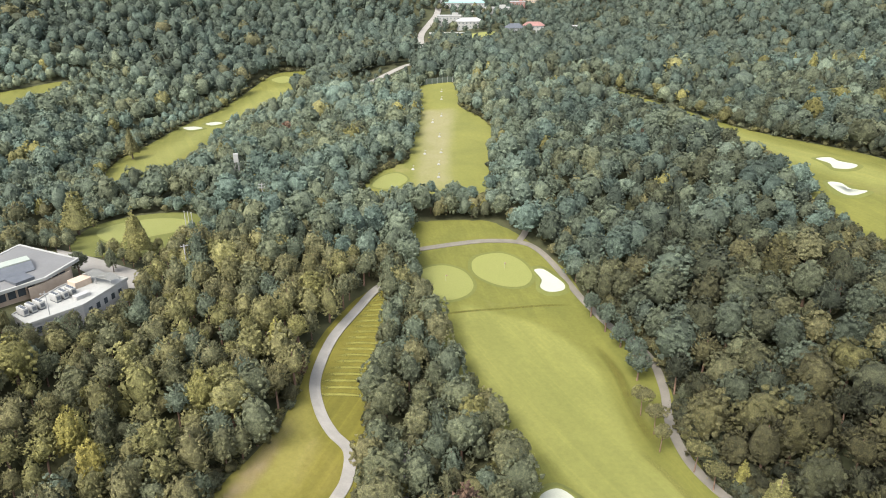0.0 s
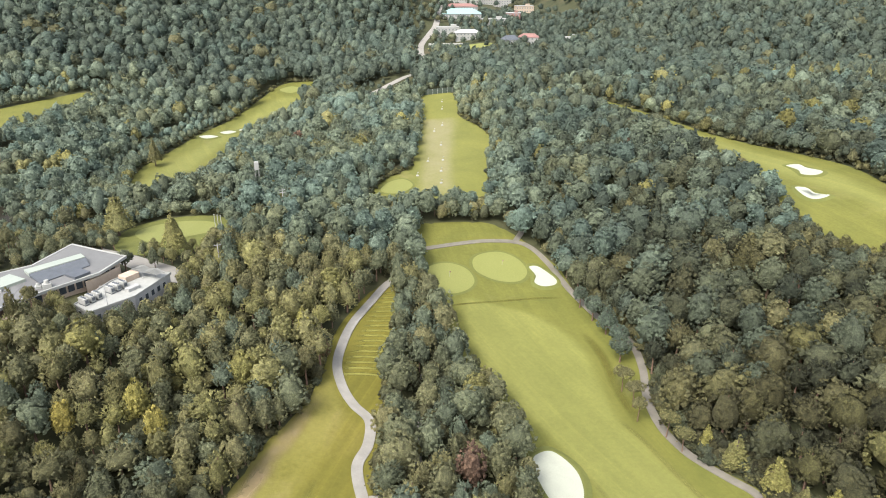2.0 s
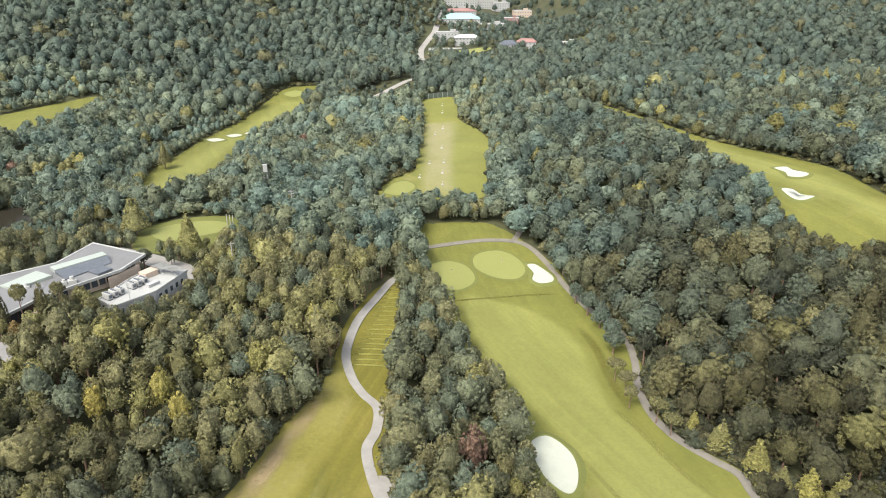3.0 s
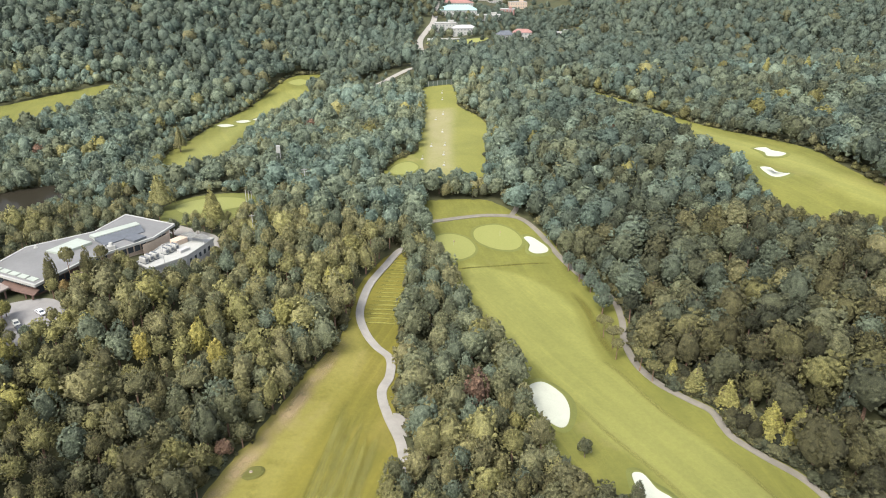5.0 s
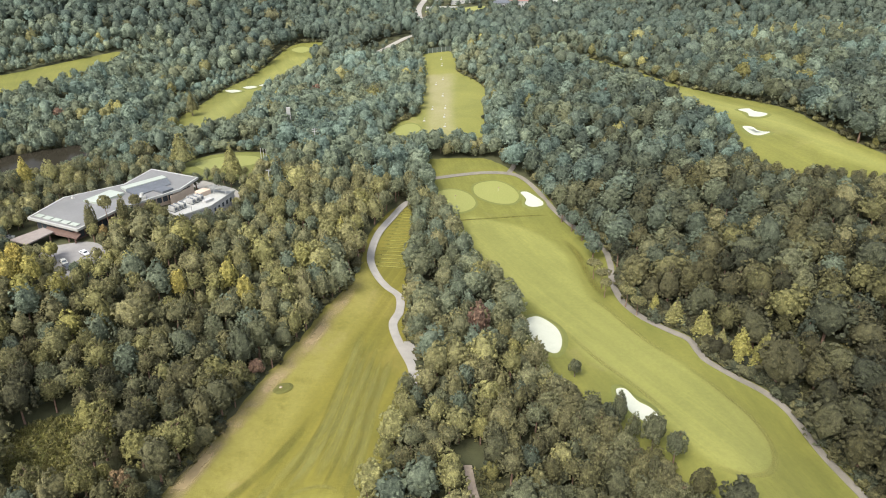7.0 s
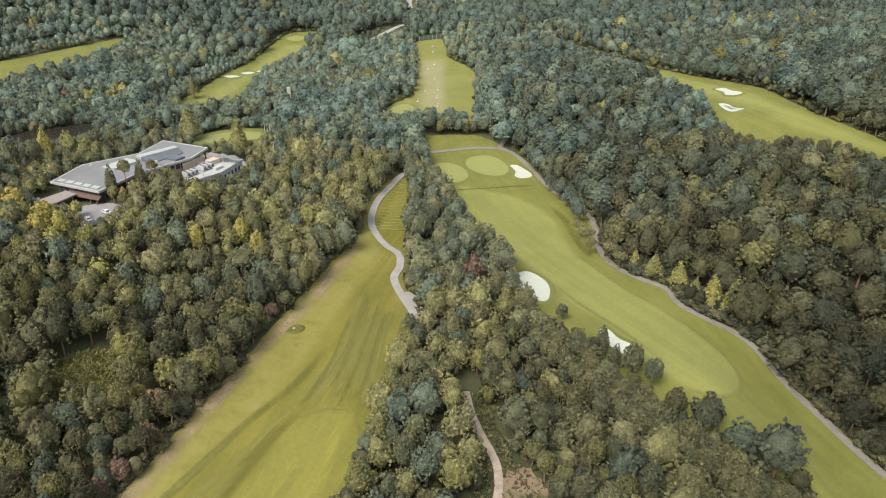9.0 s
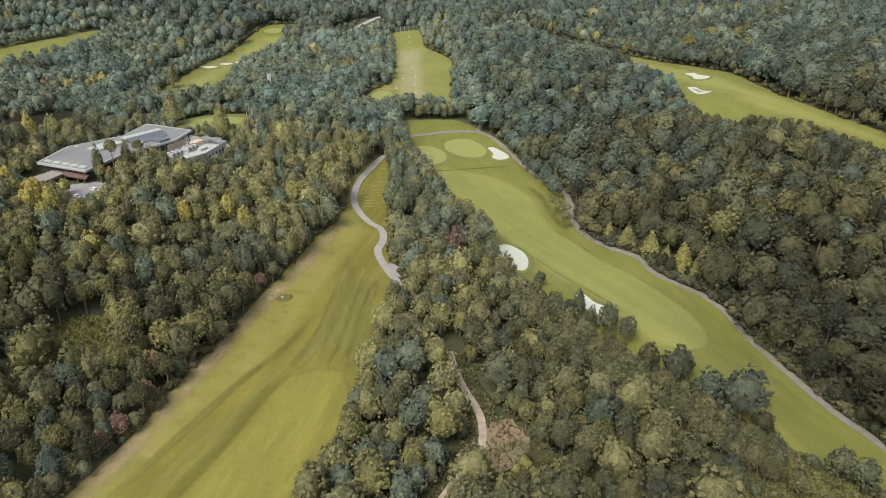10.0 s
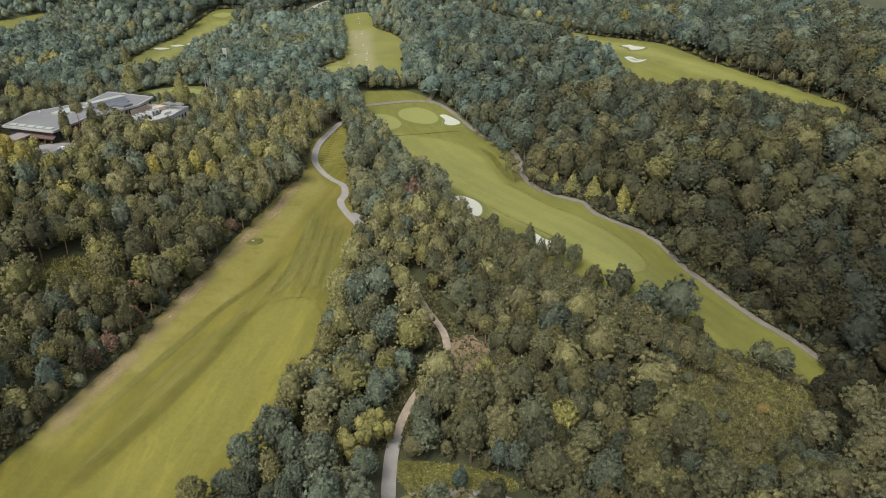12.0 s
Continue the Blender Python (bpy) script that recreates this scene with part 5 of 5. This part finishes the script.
part("wall", prism([(-155.5, 151.5), (-136.5, 142), (-130, 157), (-133.5, 175), (-136, 180.5), (-151.5, 168)], 20, 29.3), M_TERRACOTTA, club, "dark brown walls under wide eaves")
part("wall", prism([(-130, 158), (-122.5, 168), (-113, 180), (-109.7, 189.6), (-128.4, 196.6), (-133.2, 183), (-133, 176)], 20, 29.8), M_CREAM, club)
r1 = part("roof", prism(FRONT, [29.4, 29.4, 29.9, 30.5, 30.5, 30.3], [30.0, 30.0, 30.5, 31.1, 31.1, 30.9]), M_ROOF, club, "wide grey metal roof")
r2 = part("roof", prism(BACKW, [29.9, 29.6, 29.6, 30.3, 31.4, 30.5, 30.5], [30.5, 30.2, 30.2, 30.9, 32.0, 31.1, 31.1]), M_ROOF, club, "wide grey metal roof")


def fascia(ring, tops, parent, closed=True):
    """White eaves boards, each side a piece of its own."""
    ring = np.array(ring, float)
    for i in range(len(ring) if closed else len(ring) - 1):
        a, b = ring[i], ring[(i + 1) % len(ring)]
        za, zb = tops[i], tops[(i + 1) % len(ring)]
        u = (b - a) / np.linalg.norm(b - a)
        o = np.array([u[1], -u[0]]) * 0.12
        m = -np.array([u[1], -u[0]]) * 0.55
        part("eaves_board", prism([a + o, b + o, b + m, a + m], [za - 0.75, zb - 0.75, zb - 0.75, za - 0.75], [za + 0.14, zb + 0.14, zb + 0.14, za + 0.14]), M_WHITE, parent)


fascia([FRONT[4], FRONT[5], FRONT[0], FRONT[1], FRONT[2]], [31.1, 30.9, 30.0, 30.0, 30.5], r1, False)
fascia([BACKW[0], BACKW[1], BACKW[2], BACKW[3], BACKW[4], BACKW[5]], [30.5, 30.2, 30.2, 30.9, 32.0, 31.1], r2, False)
# roof lights and machines
part("roof_light", prism([(-143.7, 164.6), (-137.4, 161.9), (-130.4, 171), (-137.5, 175)], 30.2, [31.3, 31.5, 31.9, 31.7]), M_SKYLIGHT, club, "pale glazed roof light")
part("roof_light", prism([(-134.4, 177.6), (-131.0, 174.2), (-118.6, 185.6), (-121.6, 189.0)], 30.3, [32.0, 32.3, 33.0, 32.7]), M_SKYLIGHT, club, "long pale roof light")
part("roof_lantern", prism([(-130.8, 174.0), (-125.7, 170.2), (-116.3, 183.2), (-118.4, 185.4)], 30.2, [32.1, 30.8, 31.0, 32.8]), M_ROOFDARK, club, "dark sloping lantern on a roof")
part("roof_hatch", prism([(-121, 176), (-116.5, 173.5), (-113.8, 178), (-118, 180.5)], 30.2, 31.2), M_ROOFDARK, club)
for i in range(5):
    f0, f1 = i / 5 + 0.02, (i + 1) / 5 - 0.02
    a, b = np.array((-156.6, 152.3)), np.array((-136.2, 141.8))
    u = (b - a)
    inn = np.array((0.45, 0.89)) * 2.0
    part("roof_light", prism([a + u * f0, a + u * f1, a + u * f1 + inn, a + u * f0 + inn], 29.9, [30.28, 30.28, 30.42, 30.42]), M_SKYLIGHT, club, "white roof strip above the entrance")
for x, y, s in ((-122.6, 168.4, 1.6), (-135, 164.0, 1.3), (-124.8, 167.4, 1.1), (-149, 168, 0.9)):
    unit = part("ventilator", box(x, y, 30.2, s * 1.6, s * 1.2, 0.6 + 0.5 * s, 30, 0.12), M_WHITE, club, "white rooftop ventilator")
    bm = bmesh.new()
    bmesh.ops.create_cone(bm, cap_ends=True, segments=12, radius1=s * 0.55, radius2=s * 0.4, depth=s * 0.7, matrix=pose(x, y, 30.75 + 0.85 * s))
    part("cowl", bm, M_WHITE, unit)
windows_on(club, [(-155.5, 151.5), (-136.5, 142), (-130, 157)], 25.6, 2.4, 2.2, 0.5, (0, 1), M_TERRACOTTA)
windows_on(club, [(-130, 158), (-122.5, 168), (-113, 180), (-109.7, 189.6)], 26.4, 2.2, 2.0, 0.6, (0, 1, 2), M_CREAM)
part("balcony_wall", prism([(-130, 152), (-126.5, 150.5), (-123, 158), (-126.5, 160)], 19, 27.2), M_CREAM, club, "cream rendered wall")
# entrance canopy
canopy = part("canopy", prism([(-157, 136), (-149.2, 131.8), (-144.3, 141.2), (-149.8, 145)], [27.6, 27.6, 28.2, 28.2], [28.0, 28.0, 28.6, 28.6]), plain("canopy_roof", (0.19, 0.165, 0.15), 0.7), club, "taupe entrance canopy roof")
part("canopy", prism([(-150, 145.3), (-144, 141.4), (-134.6, 137.2), (-135, 141.5), (-150, 149)], 27.2, 27.6), M_TERRACOTTA, club, "low brown canopy roof")
for x, y in ((-155.5, 136.4), (-149.4, 133), (-145.5, 140.2), (-139, 140), (-136, 138.6)):
    part("column", box(x, y, h(x, y) - 0.3, 0.5, 0.5, 27.6 - h(x, y) + 0.3, 20, 0.04), M_TERRACOTTA, canopy)

ANX = [(-112.7, 163), (-105.8, 157.7), (-96.5, 168.5), (-91.5, 185.6), (-103.4, 188.7), (-108.7, 179.5)]
annex = tagged(new("annex"), "flat white-roofed annex with pale walls and plant on it", "building")
part("wall", prism(ANX, 16, 26.6, -0.03), M_GREYWALL, annex)
part("roof", prism(ANX, 26.6, 27.0), M_WHITE, annex, "flat white membrane roof")
for i in range(6):
    a, b = np.array(ANX[i]), np.array(ANX[(i + 1) % 6])
    u = (b - a) / np.linalg.norm(b - a)
    m = -np.array([u[1], -u[0]]) * 0.3
    part("parapet", prism([a, b, b + m, a + m], 26.99, 27.35), M_WHITE, annex)
windows_on(annex, [np.array(ANX).mean(0) + (np.array(q) - np.array(ANX).mean(0)) * 0.97 for q in ANX], 23.6, 1.7, 1.3, 1.6, (0, 1, 2))
part("screen_wall", prism([(-114.6, 175.4), (-114.3, 174.9), (-108.6, 186.7), (-108.9, 187.2)], 22, 28.8), M_CREAM, annex, "cream screen wall")
part("penthouse", box(-103.4, 181.3, 26.98, 5.0, 3.8, 1.9, 58, 0.05), M_CREAM, annex)


def air_unit(x, y, turn):
    root = tagged(new("air_conditioner"), "boxy white rooftop air conditioning unit", "air conditioner", "air conditioners on the annex")
    part("casing", box(0, 0, 0.3, 3.4, 1.5, 2.0, 0, 0.1), M_WHITE, root)
    part("skid", box(0, 0, 0, 3.2, 1.3, 0.31), M_ROOFDARK, root)
    for o in (-1.0, 0, 1.0):
        bm = bmesh.new()
        bmesh.ops.create_cone(bm, cap_ends=True, segments=14, radius1=0.42, radius2=0.36, depth=0.2, matrix=pose(o, 0, 2.38))
        part("fan_cowl", bm, M_ROOFDARK, root)
    for o in (-1, 1):
        part("grille", box(o * 0.8, -0.77, 0.7, 1.3, 0.05, 1.2), M_GREYWALL, root)
        part("end_grille", box(o * 1.71, 0, 0.8, 0.05, 1.0, 1.0), M_ROOFDARK, root)
    root.matrix_basis = pose(x, y, 26.99, 0, 0, turn)
    return root


unit = air_unit(-109.6, 163.2, -32)
for x, y in ((-108.5, 165.2), (-107.4, 167.2), (-105.2, 171.2), (-104.1, 173.2), (-103.0, 175.2)):
    copy_thing(unit, pose(x, y, 26.99, 0, 0, -32))
part("plant_box", box(-99.2, 173.5, 26.98, 4.2, 2.0, 1.1, 58, 0.05), M_GREYWALL, annex)


def tent(x, y, w, d, turn):
    root = tagged(new("awning"), "white fabric awning on slim posts", "awning", "awnings on the annex")
    bm = bmesh.new()
    hw, hd = w / 2, d / 2
    vs = [bm.verts.new(v) for v in ((-hw, -hd, 2.2), (hw, -hd, 2.2), (hw, hd, 2.2), (-hw, hd, 2.2), (-hw, 0, 2.9), (hw, 0, 2.9))]
    for f in ((0, 1, 5, 4), (2, 3, 4, 5), (0, 4, 3), (1, 2, 5)):
        bm.faces.new([vs[i] for i in f])
    bmesh.ops.solidify(bm, geom=bm.faces[:], thickness=0.06)
    part("canopy", bm, M_WHITE, root)
    for sx in (-1, 1):
        for sy in (-1, 1):
            part("post", box(sx * (hw - 0.1), sy * (hd - 0.1), 0, 0.1, 0.1, 2.25), M_GREYWALL, root)
    root.matrix_basis = pose(x, y, 26.99, 0, 0, turn)


tent(-100.6, 184.2, 3.6, 5.2, 62)
tent(-95.6, 182.0, 3.4, 6.0, 66)


def car(x, y, turn, paint, label):
    root = tagged(new("car"), label, "car", "cars at the clubhouse")
    bm = bmesh.new()
    side = [(-2.2, 0.35), (2.2, 0.35), (2.25, 0.75), (1.35, 0.92), (0.7, 1.42), (-1.1, 1.45), (-1.75, 0.98), (-2.2, 0.9)]
    L = [bm.verts.new((px, -0.86 + (0.14 if pz > 1 else 0), pz)) for px, pz in side]
    Rr = [bm.verts.new((px, 0.86 - (0.14 if pz > 1 else 0), pz)) for px, pz in side]
    bm.faces.new(L), bm.faces.new(Rr[::-1])
    for i in range(len(side)):
        bm.faces.new((L[i], Rr[i], Rr[(i + 1) % 8], L[(i + 1) % 8]))
    bmesh.ops.recalc_face_normals(bm, faces=bm.faces)
    bmesh.ops.bevel(bm, geom=bm.edges[:], offset=0.06, segments=2, affect="EDGES")
    body = part("body", bm, paint, root)
    part("windscreen", prism([(1.28, -0.66), (1.28, 0.66), (0.74, 0.62), (0.74, -0.62)], [0.93, 0.93, 1.36, 1.36], [1.0, 1.0, 1.43, 1.43]), M_GLASS, body)
    part("rear_window", prism([(-1.66, -0.64), (-1.15, -0.6), (-1.15, 0.6), (-1.66, 0.64)], [1.0, 1.38, 1.38, 1.0], [1.08, 1.46, 1.46, 1.08]), M_GLASS, body)
    for s in (-1, 1):
        part("side_window", box(-0.25, s * 0.79, 1.0, 1.6, 0.06, 0.34), M_GLASS, body)
        part("headlight", box(2.2, s * 0.6, 0.6, 0.08, 0.36, 0.14), M_WHITE, root)
        for px in (-1.35, 1.38):
            bm = bmesh.new()
            bmesh.ops.create_cone(bm, cap_ends=True, segments=16, radius1=0.33, radius2=0.33, depth=0.22, matrix=pose(px, s * 0.8, 0.33, 90))
            wheel = part("wheel", bm, M_TYRE, root)
            bm = bmesh.new()
            bmesh.ops.create_cone(bm, cap_ends=True, segments=12, radius1=0.19, radius2=0.19, depth=0.24, matrix=pose(px, s * 0.81, 0.33, 90))
            part("rim", bm, M_GREYWALL, wheel)
    root.matrix_basis = pose(x, y, h(x, y) + 0.2, 0, 0, turn)


M_TYRE = plain("tyre_rubber", (0.03, 0.03, 0.03), 0.8)
M_SILVER = plain("silver_paint", (0.55, 0.56, 0.58), 0.3, 0.3, vary=0.03)
M_BLACK = plain("black_paint", (0.03, 0.032, 0.036), 0.25, vary=0.05)
car(-128.9, 129.2, -40, M_SILVER, "silver saloon car parked on grey concrete")
car(-132.6, 122.2, -50, M_WHITE, "white car parked beside a dark one")
car(-129.8, 118.9, -55, M_BLACK, "dark saloon car parked on grey concrete")
car(-160.5, 140.5, 20, M_WHITE, "white van-like car beside the entrance canopy")


def gabled(bm, w, d, z, rise, over=0.6):
    """A hipped roof block on a bmesh."""
    hw, hd = w / 2 + over, d / 2 + over
    v = [bm.verts.new(p) for p in ((-hw, -hd, z), (hw, -hd, z), (hw, hd, z), (-hw, hd, z), (-hw * 0.55, 0, z + rise), (hw * 0.55, 0, z + rise))]
    for f in ((0, 1, 5, 4), (2, 3, 4, 5), (3, 0, 4), (1, 2, 5), (3, 2, 1, 0)):
        bm.faces.new([v[i] for i in f])
    return bm


def house(x, y, turn, w, d, hgt, wall, roof, label, flat=False, storeys=2, rise=2.5, name="house"):
    root = tagged(new(name), label, "building", "buildings of the valley town")
    base = h(x, y)
    part("wall", box(0, 0, -2.5, w, d, hgt + 2.5), wall, root)
    if flat:
        part("roof", box(0, 0, hgt, w + 0.6, d + 0.6, 0.35), roof, root)
        part("roof_room", box(w * 0.2, 0, hgt + 0.35, w * 0.22, d * 0.4, 2.2), wall, root)
    else:
        part("roof", gabled(bmesh.new(), w, d, hgt, rise), roof, root)
    n = max(2, int(w // 3.2))
    for s in range(storeys):
        z = 0.9 + s * hgt / storeys
        for i in range(n):
            px = -w / 2 + (i + 0.5) * w / n
            win = part("window", box(px, -d / 2 - 0.04, z, 1.5, 0.12, 1.5), M_WHITE, root)
            part("pane", box(px, -d / 2 - 0.1, z + 0.1, 1.3, 0.06, 1.3), M_PANE, win)
    part("door", box(w / 2 - 1.2, -d / 2 - 0.05, 0, 1.0, 0.14, 2.1), M_TERRACOTTA, root)
    root.matrix_basis = pose(x, y, base + 0.2, 0, 0, turn)
    return root


house(62, 641, 12, 14, 11, 6.5, M_WHITE, M_ROOFDARK, "white house with a dark slate-grey roof", rise=3.5)
house(80, 651, -8, 18, 11, 6.0, M_WHITE, M_RED, "white house with a faded red roof", rise=3.0)
house(76, 627, 5, 12, 6, 3.4, M_WHITE, M_WHITE, "low white flat-roofed garage", True, 1)
house(122, 670, -14, 20, 8, 4.5, M_GREYWALL, M_WHITE, "low pale flat-roofed house", True, 1)
house(25, 690, 4, 24, 12, 6.0, M_WHITE, M_GREYWALL, "white two-storey house with a pale grey roof", rise=3.0)
house(7, 713, 6, 24, 12, 7.5, M_WHITE, M_WHITE, "white modern flat-roofed house", True)
house(22, 788, 0, 42, 26, 7.0, M_WHITE, M_TEAL, "long white building with a pale teal roof", rise=5.0, name="hall")
house(56, 765, 5, 26, 10, 6.0, M_WHITE, M_WHITE, "long white flat-roofed hall", True, name="hall")
house(80, 800, -10, 16, 12, 9.5, M_RED, M_GREYWALL, "reddish brick building with a flat roof", True, 3)
house(22, 844, 0, 40, 14, 7.0, M_WHITE, M_RED, "long white building with reddish roof", rise=3.0, name="hall")
house(12, 913, 0, 40, 16, 9.0, M_WHITE, M_WHITE, "white flat-roofed block of three storeys", True, 3, name="hall")
house(66, 1051, 0, 36, 16, 14.0, M_WHITE, M_GREYWALL, "tall pale apartment block", True, 4, name="apartment_block")
house(86, 1021, 10, 22, 16, 12.0, M_GREYWALL, M_GREYWALL, "grey concrete apartment block with windows", True, 4, name="apartment_block")
house(38, 1031, -5, 30, 14, 10.0, M_WHITE, M_TEAL, "white block with a pale teal roof", True, 3, name="apartment_block")
house(110, 960, 8, 24, 12, 8.0, M_CREAM, M_GREYWALL, "cream flat-roofed block among trees", True, 2, name="apartment_block")
garden_wall = tagged(new("garden_wall"), "low white garden wall before a lawn", "wall")
part("wall", prism([(-13, 681), (-12.6, 680.4), (20, 671.4), (20, 672)], 38, [44.2, 44.2, 45.5, 45.5]), M_WHITE, garden_wall)


# ---- small things of the course ----
def pole(x, y, tall, arms, label, thick=0.22):
    root = tagged(new("utility_pole" if arms else "flag_pole"), label, "pole")
    bm = bmesh.new()
    bmesh.ops.create_cone(bm, cap_ends=True, segments=10, radius1=thick, radius2=thick * 0.6, depth=tall + 0.6, matrix=pose(0, 0, tall / 2 - 0.3))
    mast = part("mast", bm, M_GREYWALL, root)
    for k in range(arms):
        part("cross_arm", box(0, 0, tall - 0.7 - k * 1.1, 2.4, 0.16, 0.16, 25), M_GREYWALL, mast)
        for o in (-1.0, 1.0):
            bm = bmesh.new()
            bmesh.ops.create_cone(bm, cap_ends=True, segments=8, radius1=0.12, radius2=0.08, depth=0.4, matrix=pose(0.9 * o, 0.42 * o, tall - 0.4 - k * 1.1))
            part("insulator", bm, M_WHITE, mast)
    if not arms:
        bm = bmesh.new()
        bmesh.ops.create_uvsphere(bm, u_segments=8, v_segments=6, radius=0.22, matrix=pose(0, 0, tall + 0.1))
        part("finial", bm, M_WHITE, mast)
    root.location = (x, y, h(x, y))


pole(-68, 253, 16, 2, "grey concrete utility pole with cross arms among pines")
pole(-81.6, 205, 11, 1, "grey utility pole beside a practice green")
for o in (0, 1.3, 2.6):
    pole(-91 + o, 233.5 - 0.2 * o, 9.5, 0, "slim white flag pole in a row of three", 0.16)
pole(-102.3, 162.5, 12, 1, "tall grey lamp pole beside the annex", 0.15)

tower = tagged(new("tank_tower"), "small white box on a steel stand above trees", "tower")
part("box", box(0, 0, 9.5, 2.0, 1.8, 3.6, 15, 0.06), M_WHITE, tower)
for sx in (-0.8, 0.8):
    for sy in (-0.7, 0.7):
        part("leg", box(sx, sy, -2.8, 0.16, 0.16, 12.4, 15), M_GREYWALL, tower)
tower.location = (-87, 288, h(-87, 288) + 2.6)

drain = tagged(new("drain"), "dark drain pit with a stone rim in rough grass", "drain")
bm = bmesh.new()
bmesh.ops.create_cone(bm, cap_ends=True, segments=18, radius1=3.2, radius2=2.4, depth=0.4, matrix=pose(0, 0, 0.06, 0, 0, 30) @ Matrix.Diagonal((1.15, 0.8, 1, 1)))
part("mound", bm, M_WEEDS, drain)
bm = bmesh.new()
bmesh.ops.create_cone(bm, cap_ends=True, segments=14, radius1=0.5, radius2=0.42, depth=0.3, matrix=pose(0, 0, 0.30))
part("pit_rim", bm, M_CREAM, drain)
for o in (-0.6, -0.3, 0, 0.3, 0.6):
    part("grate_bar", box(o * 0.5, 0, 0.44, 0.06, 0.55, 0.05), M_ROOFDARK, drain)
drain.location = (-55.8, 82, h(-55.8, 82) + 0.15)


rail_fence = tagged(new("rail_fence"), "low brown wooden rail fence beside bare soil", "fence")
M_FENCE = plain("brown_fence_wood", (0.17, 0.105, 0.07), 0.85, vary=0.2, scale=2.0)
for i in range(6):
    x, y = 12.5 + 1.7 * i, 30.6 - 0.25 * i
    part("post", box(x, y, h(x, y) - 0.4, 0.16, 0.16, 1.7, 0, 0.02), M_FENCE, rail_fence)
    if i < 5:
        for up in (0.55, 1.05):
            part("rail", prism([(x, y - 0.05), (x + 1.7, y - 0.30), (x + 1.7, y - 0.20), (x, y + 0.05)], h(x, y) + up, h(x, y) + up + 0.14), M_FENCE, rail_fence)


def target(x, y):
    root = tagged(new("range_target"), "small white target marker on the driving range", "target", "range targets")
    bm = bmesh.new()
    bmesh.ops.create_cone(bm, cap_ends=True, segments=14, radius1=0.8, radius2=0.5, depth=0.5, matrix=pose(0, 0, 0.25))
    part("drum", bm, M_WHITE, root)
    bm = bmesh.new()
    bmesh.ops.create_cone(bm, cap_ends=True, segments=8, radius1=0.04, radius2=0.03, depth=1.6, matrix=pose(0, 0, 1.2))
    part("stake", bm, M_GREYWALL, root)
    part("flag", box(0.3, 0, 1.6, 0.6, 0.03, 0.4), M_WHITE, root)
    root.location = (x, y, h(x, y) + 0.2)
    return root


for x, y in ((-1, 468), (-1, 451), (-1, 415), (-6, 403), (-2, 371), (-1, 342), (-2, 325), (-14, 318), (-2, 310), (-9, 340)):
    target(x, y)

net = tagged(new("boundary_net"), "dark green boundary net on posts across a range's end", "fence")
M_NET = plain("dark_net", (0.05, 0.065, 0.05), 0.9)
for i in range(9):
    x = -18 + i * 3.5
    part("post", box(x, 490, h(x, 490) - 0.3, 0.18, 0.18, 4.6), M_GREYWALL, net)
    if i < 8:
        part("net_panel", box(x + 1.75, 490, h(x + 1.75, 490) + 0.2, 3.3, 0.05, 3.8), M_NET, net)

M_MAT = plain("teal_mat", (0.12, 0.30, 0.27), 0.9)
for i in range(9):
    x = -12 + i * 3.4
    mat = tagged(new("tee_mat"), "teal practice tee mat on a concrete pad", "mat", "tee mats of the range")
    part("pad", box(0, 0, -0.3, 3.2, 3.0, 0.55), M_PATH, mat)
    part("mat", box(0, 0, 0.25, 2.4, 1.6, 0.06), M_MAT, mat)
    mat.location = (x, 287.5, h(x, 287.5) + 0.3)


def pin(x, y):
    root = tagged(new("flag_stick"), "slim flag stick standing in a putting green", "flag", "flag sticks")
    bm = bmesh.new()
    bmesh.ops.create_cone(bm, cap_ends=True, segments=6, radius1=0.035, radius2=0.03, depth=2.4, matrix=pose(0, 0, 1.2))
    part("stick", bm, M_WHITE, root)
    part("flag", box(0.3, 0, 1.9, 0.55, 0.03, 0.4), M_RED, root)
    root.location = (x, y, h(x, y) + 0.31)


pin(23, 241)
pin(1, 230)
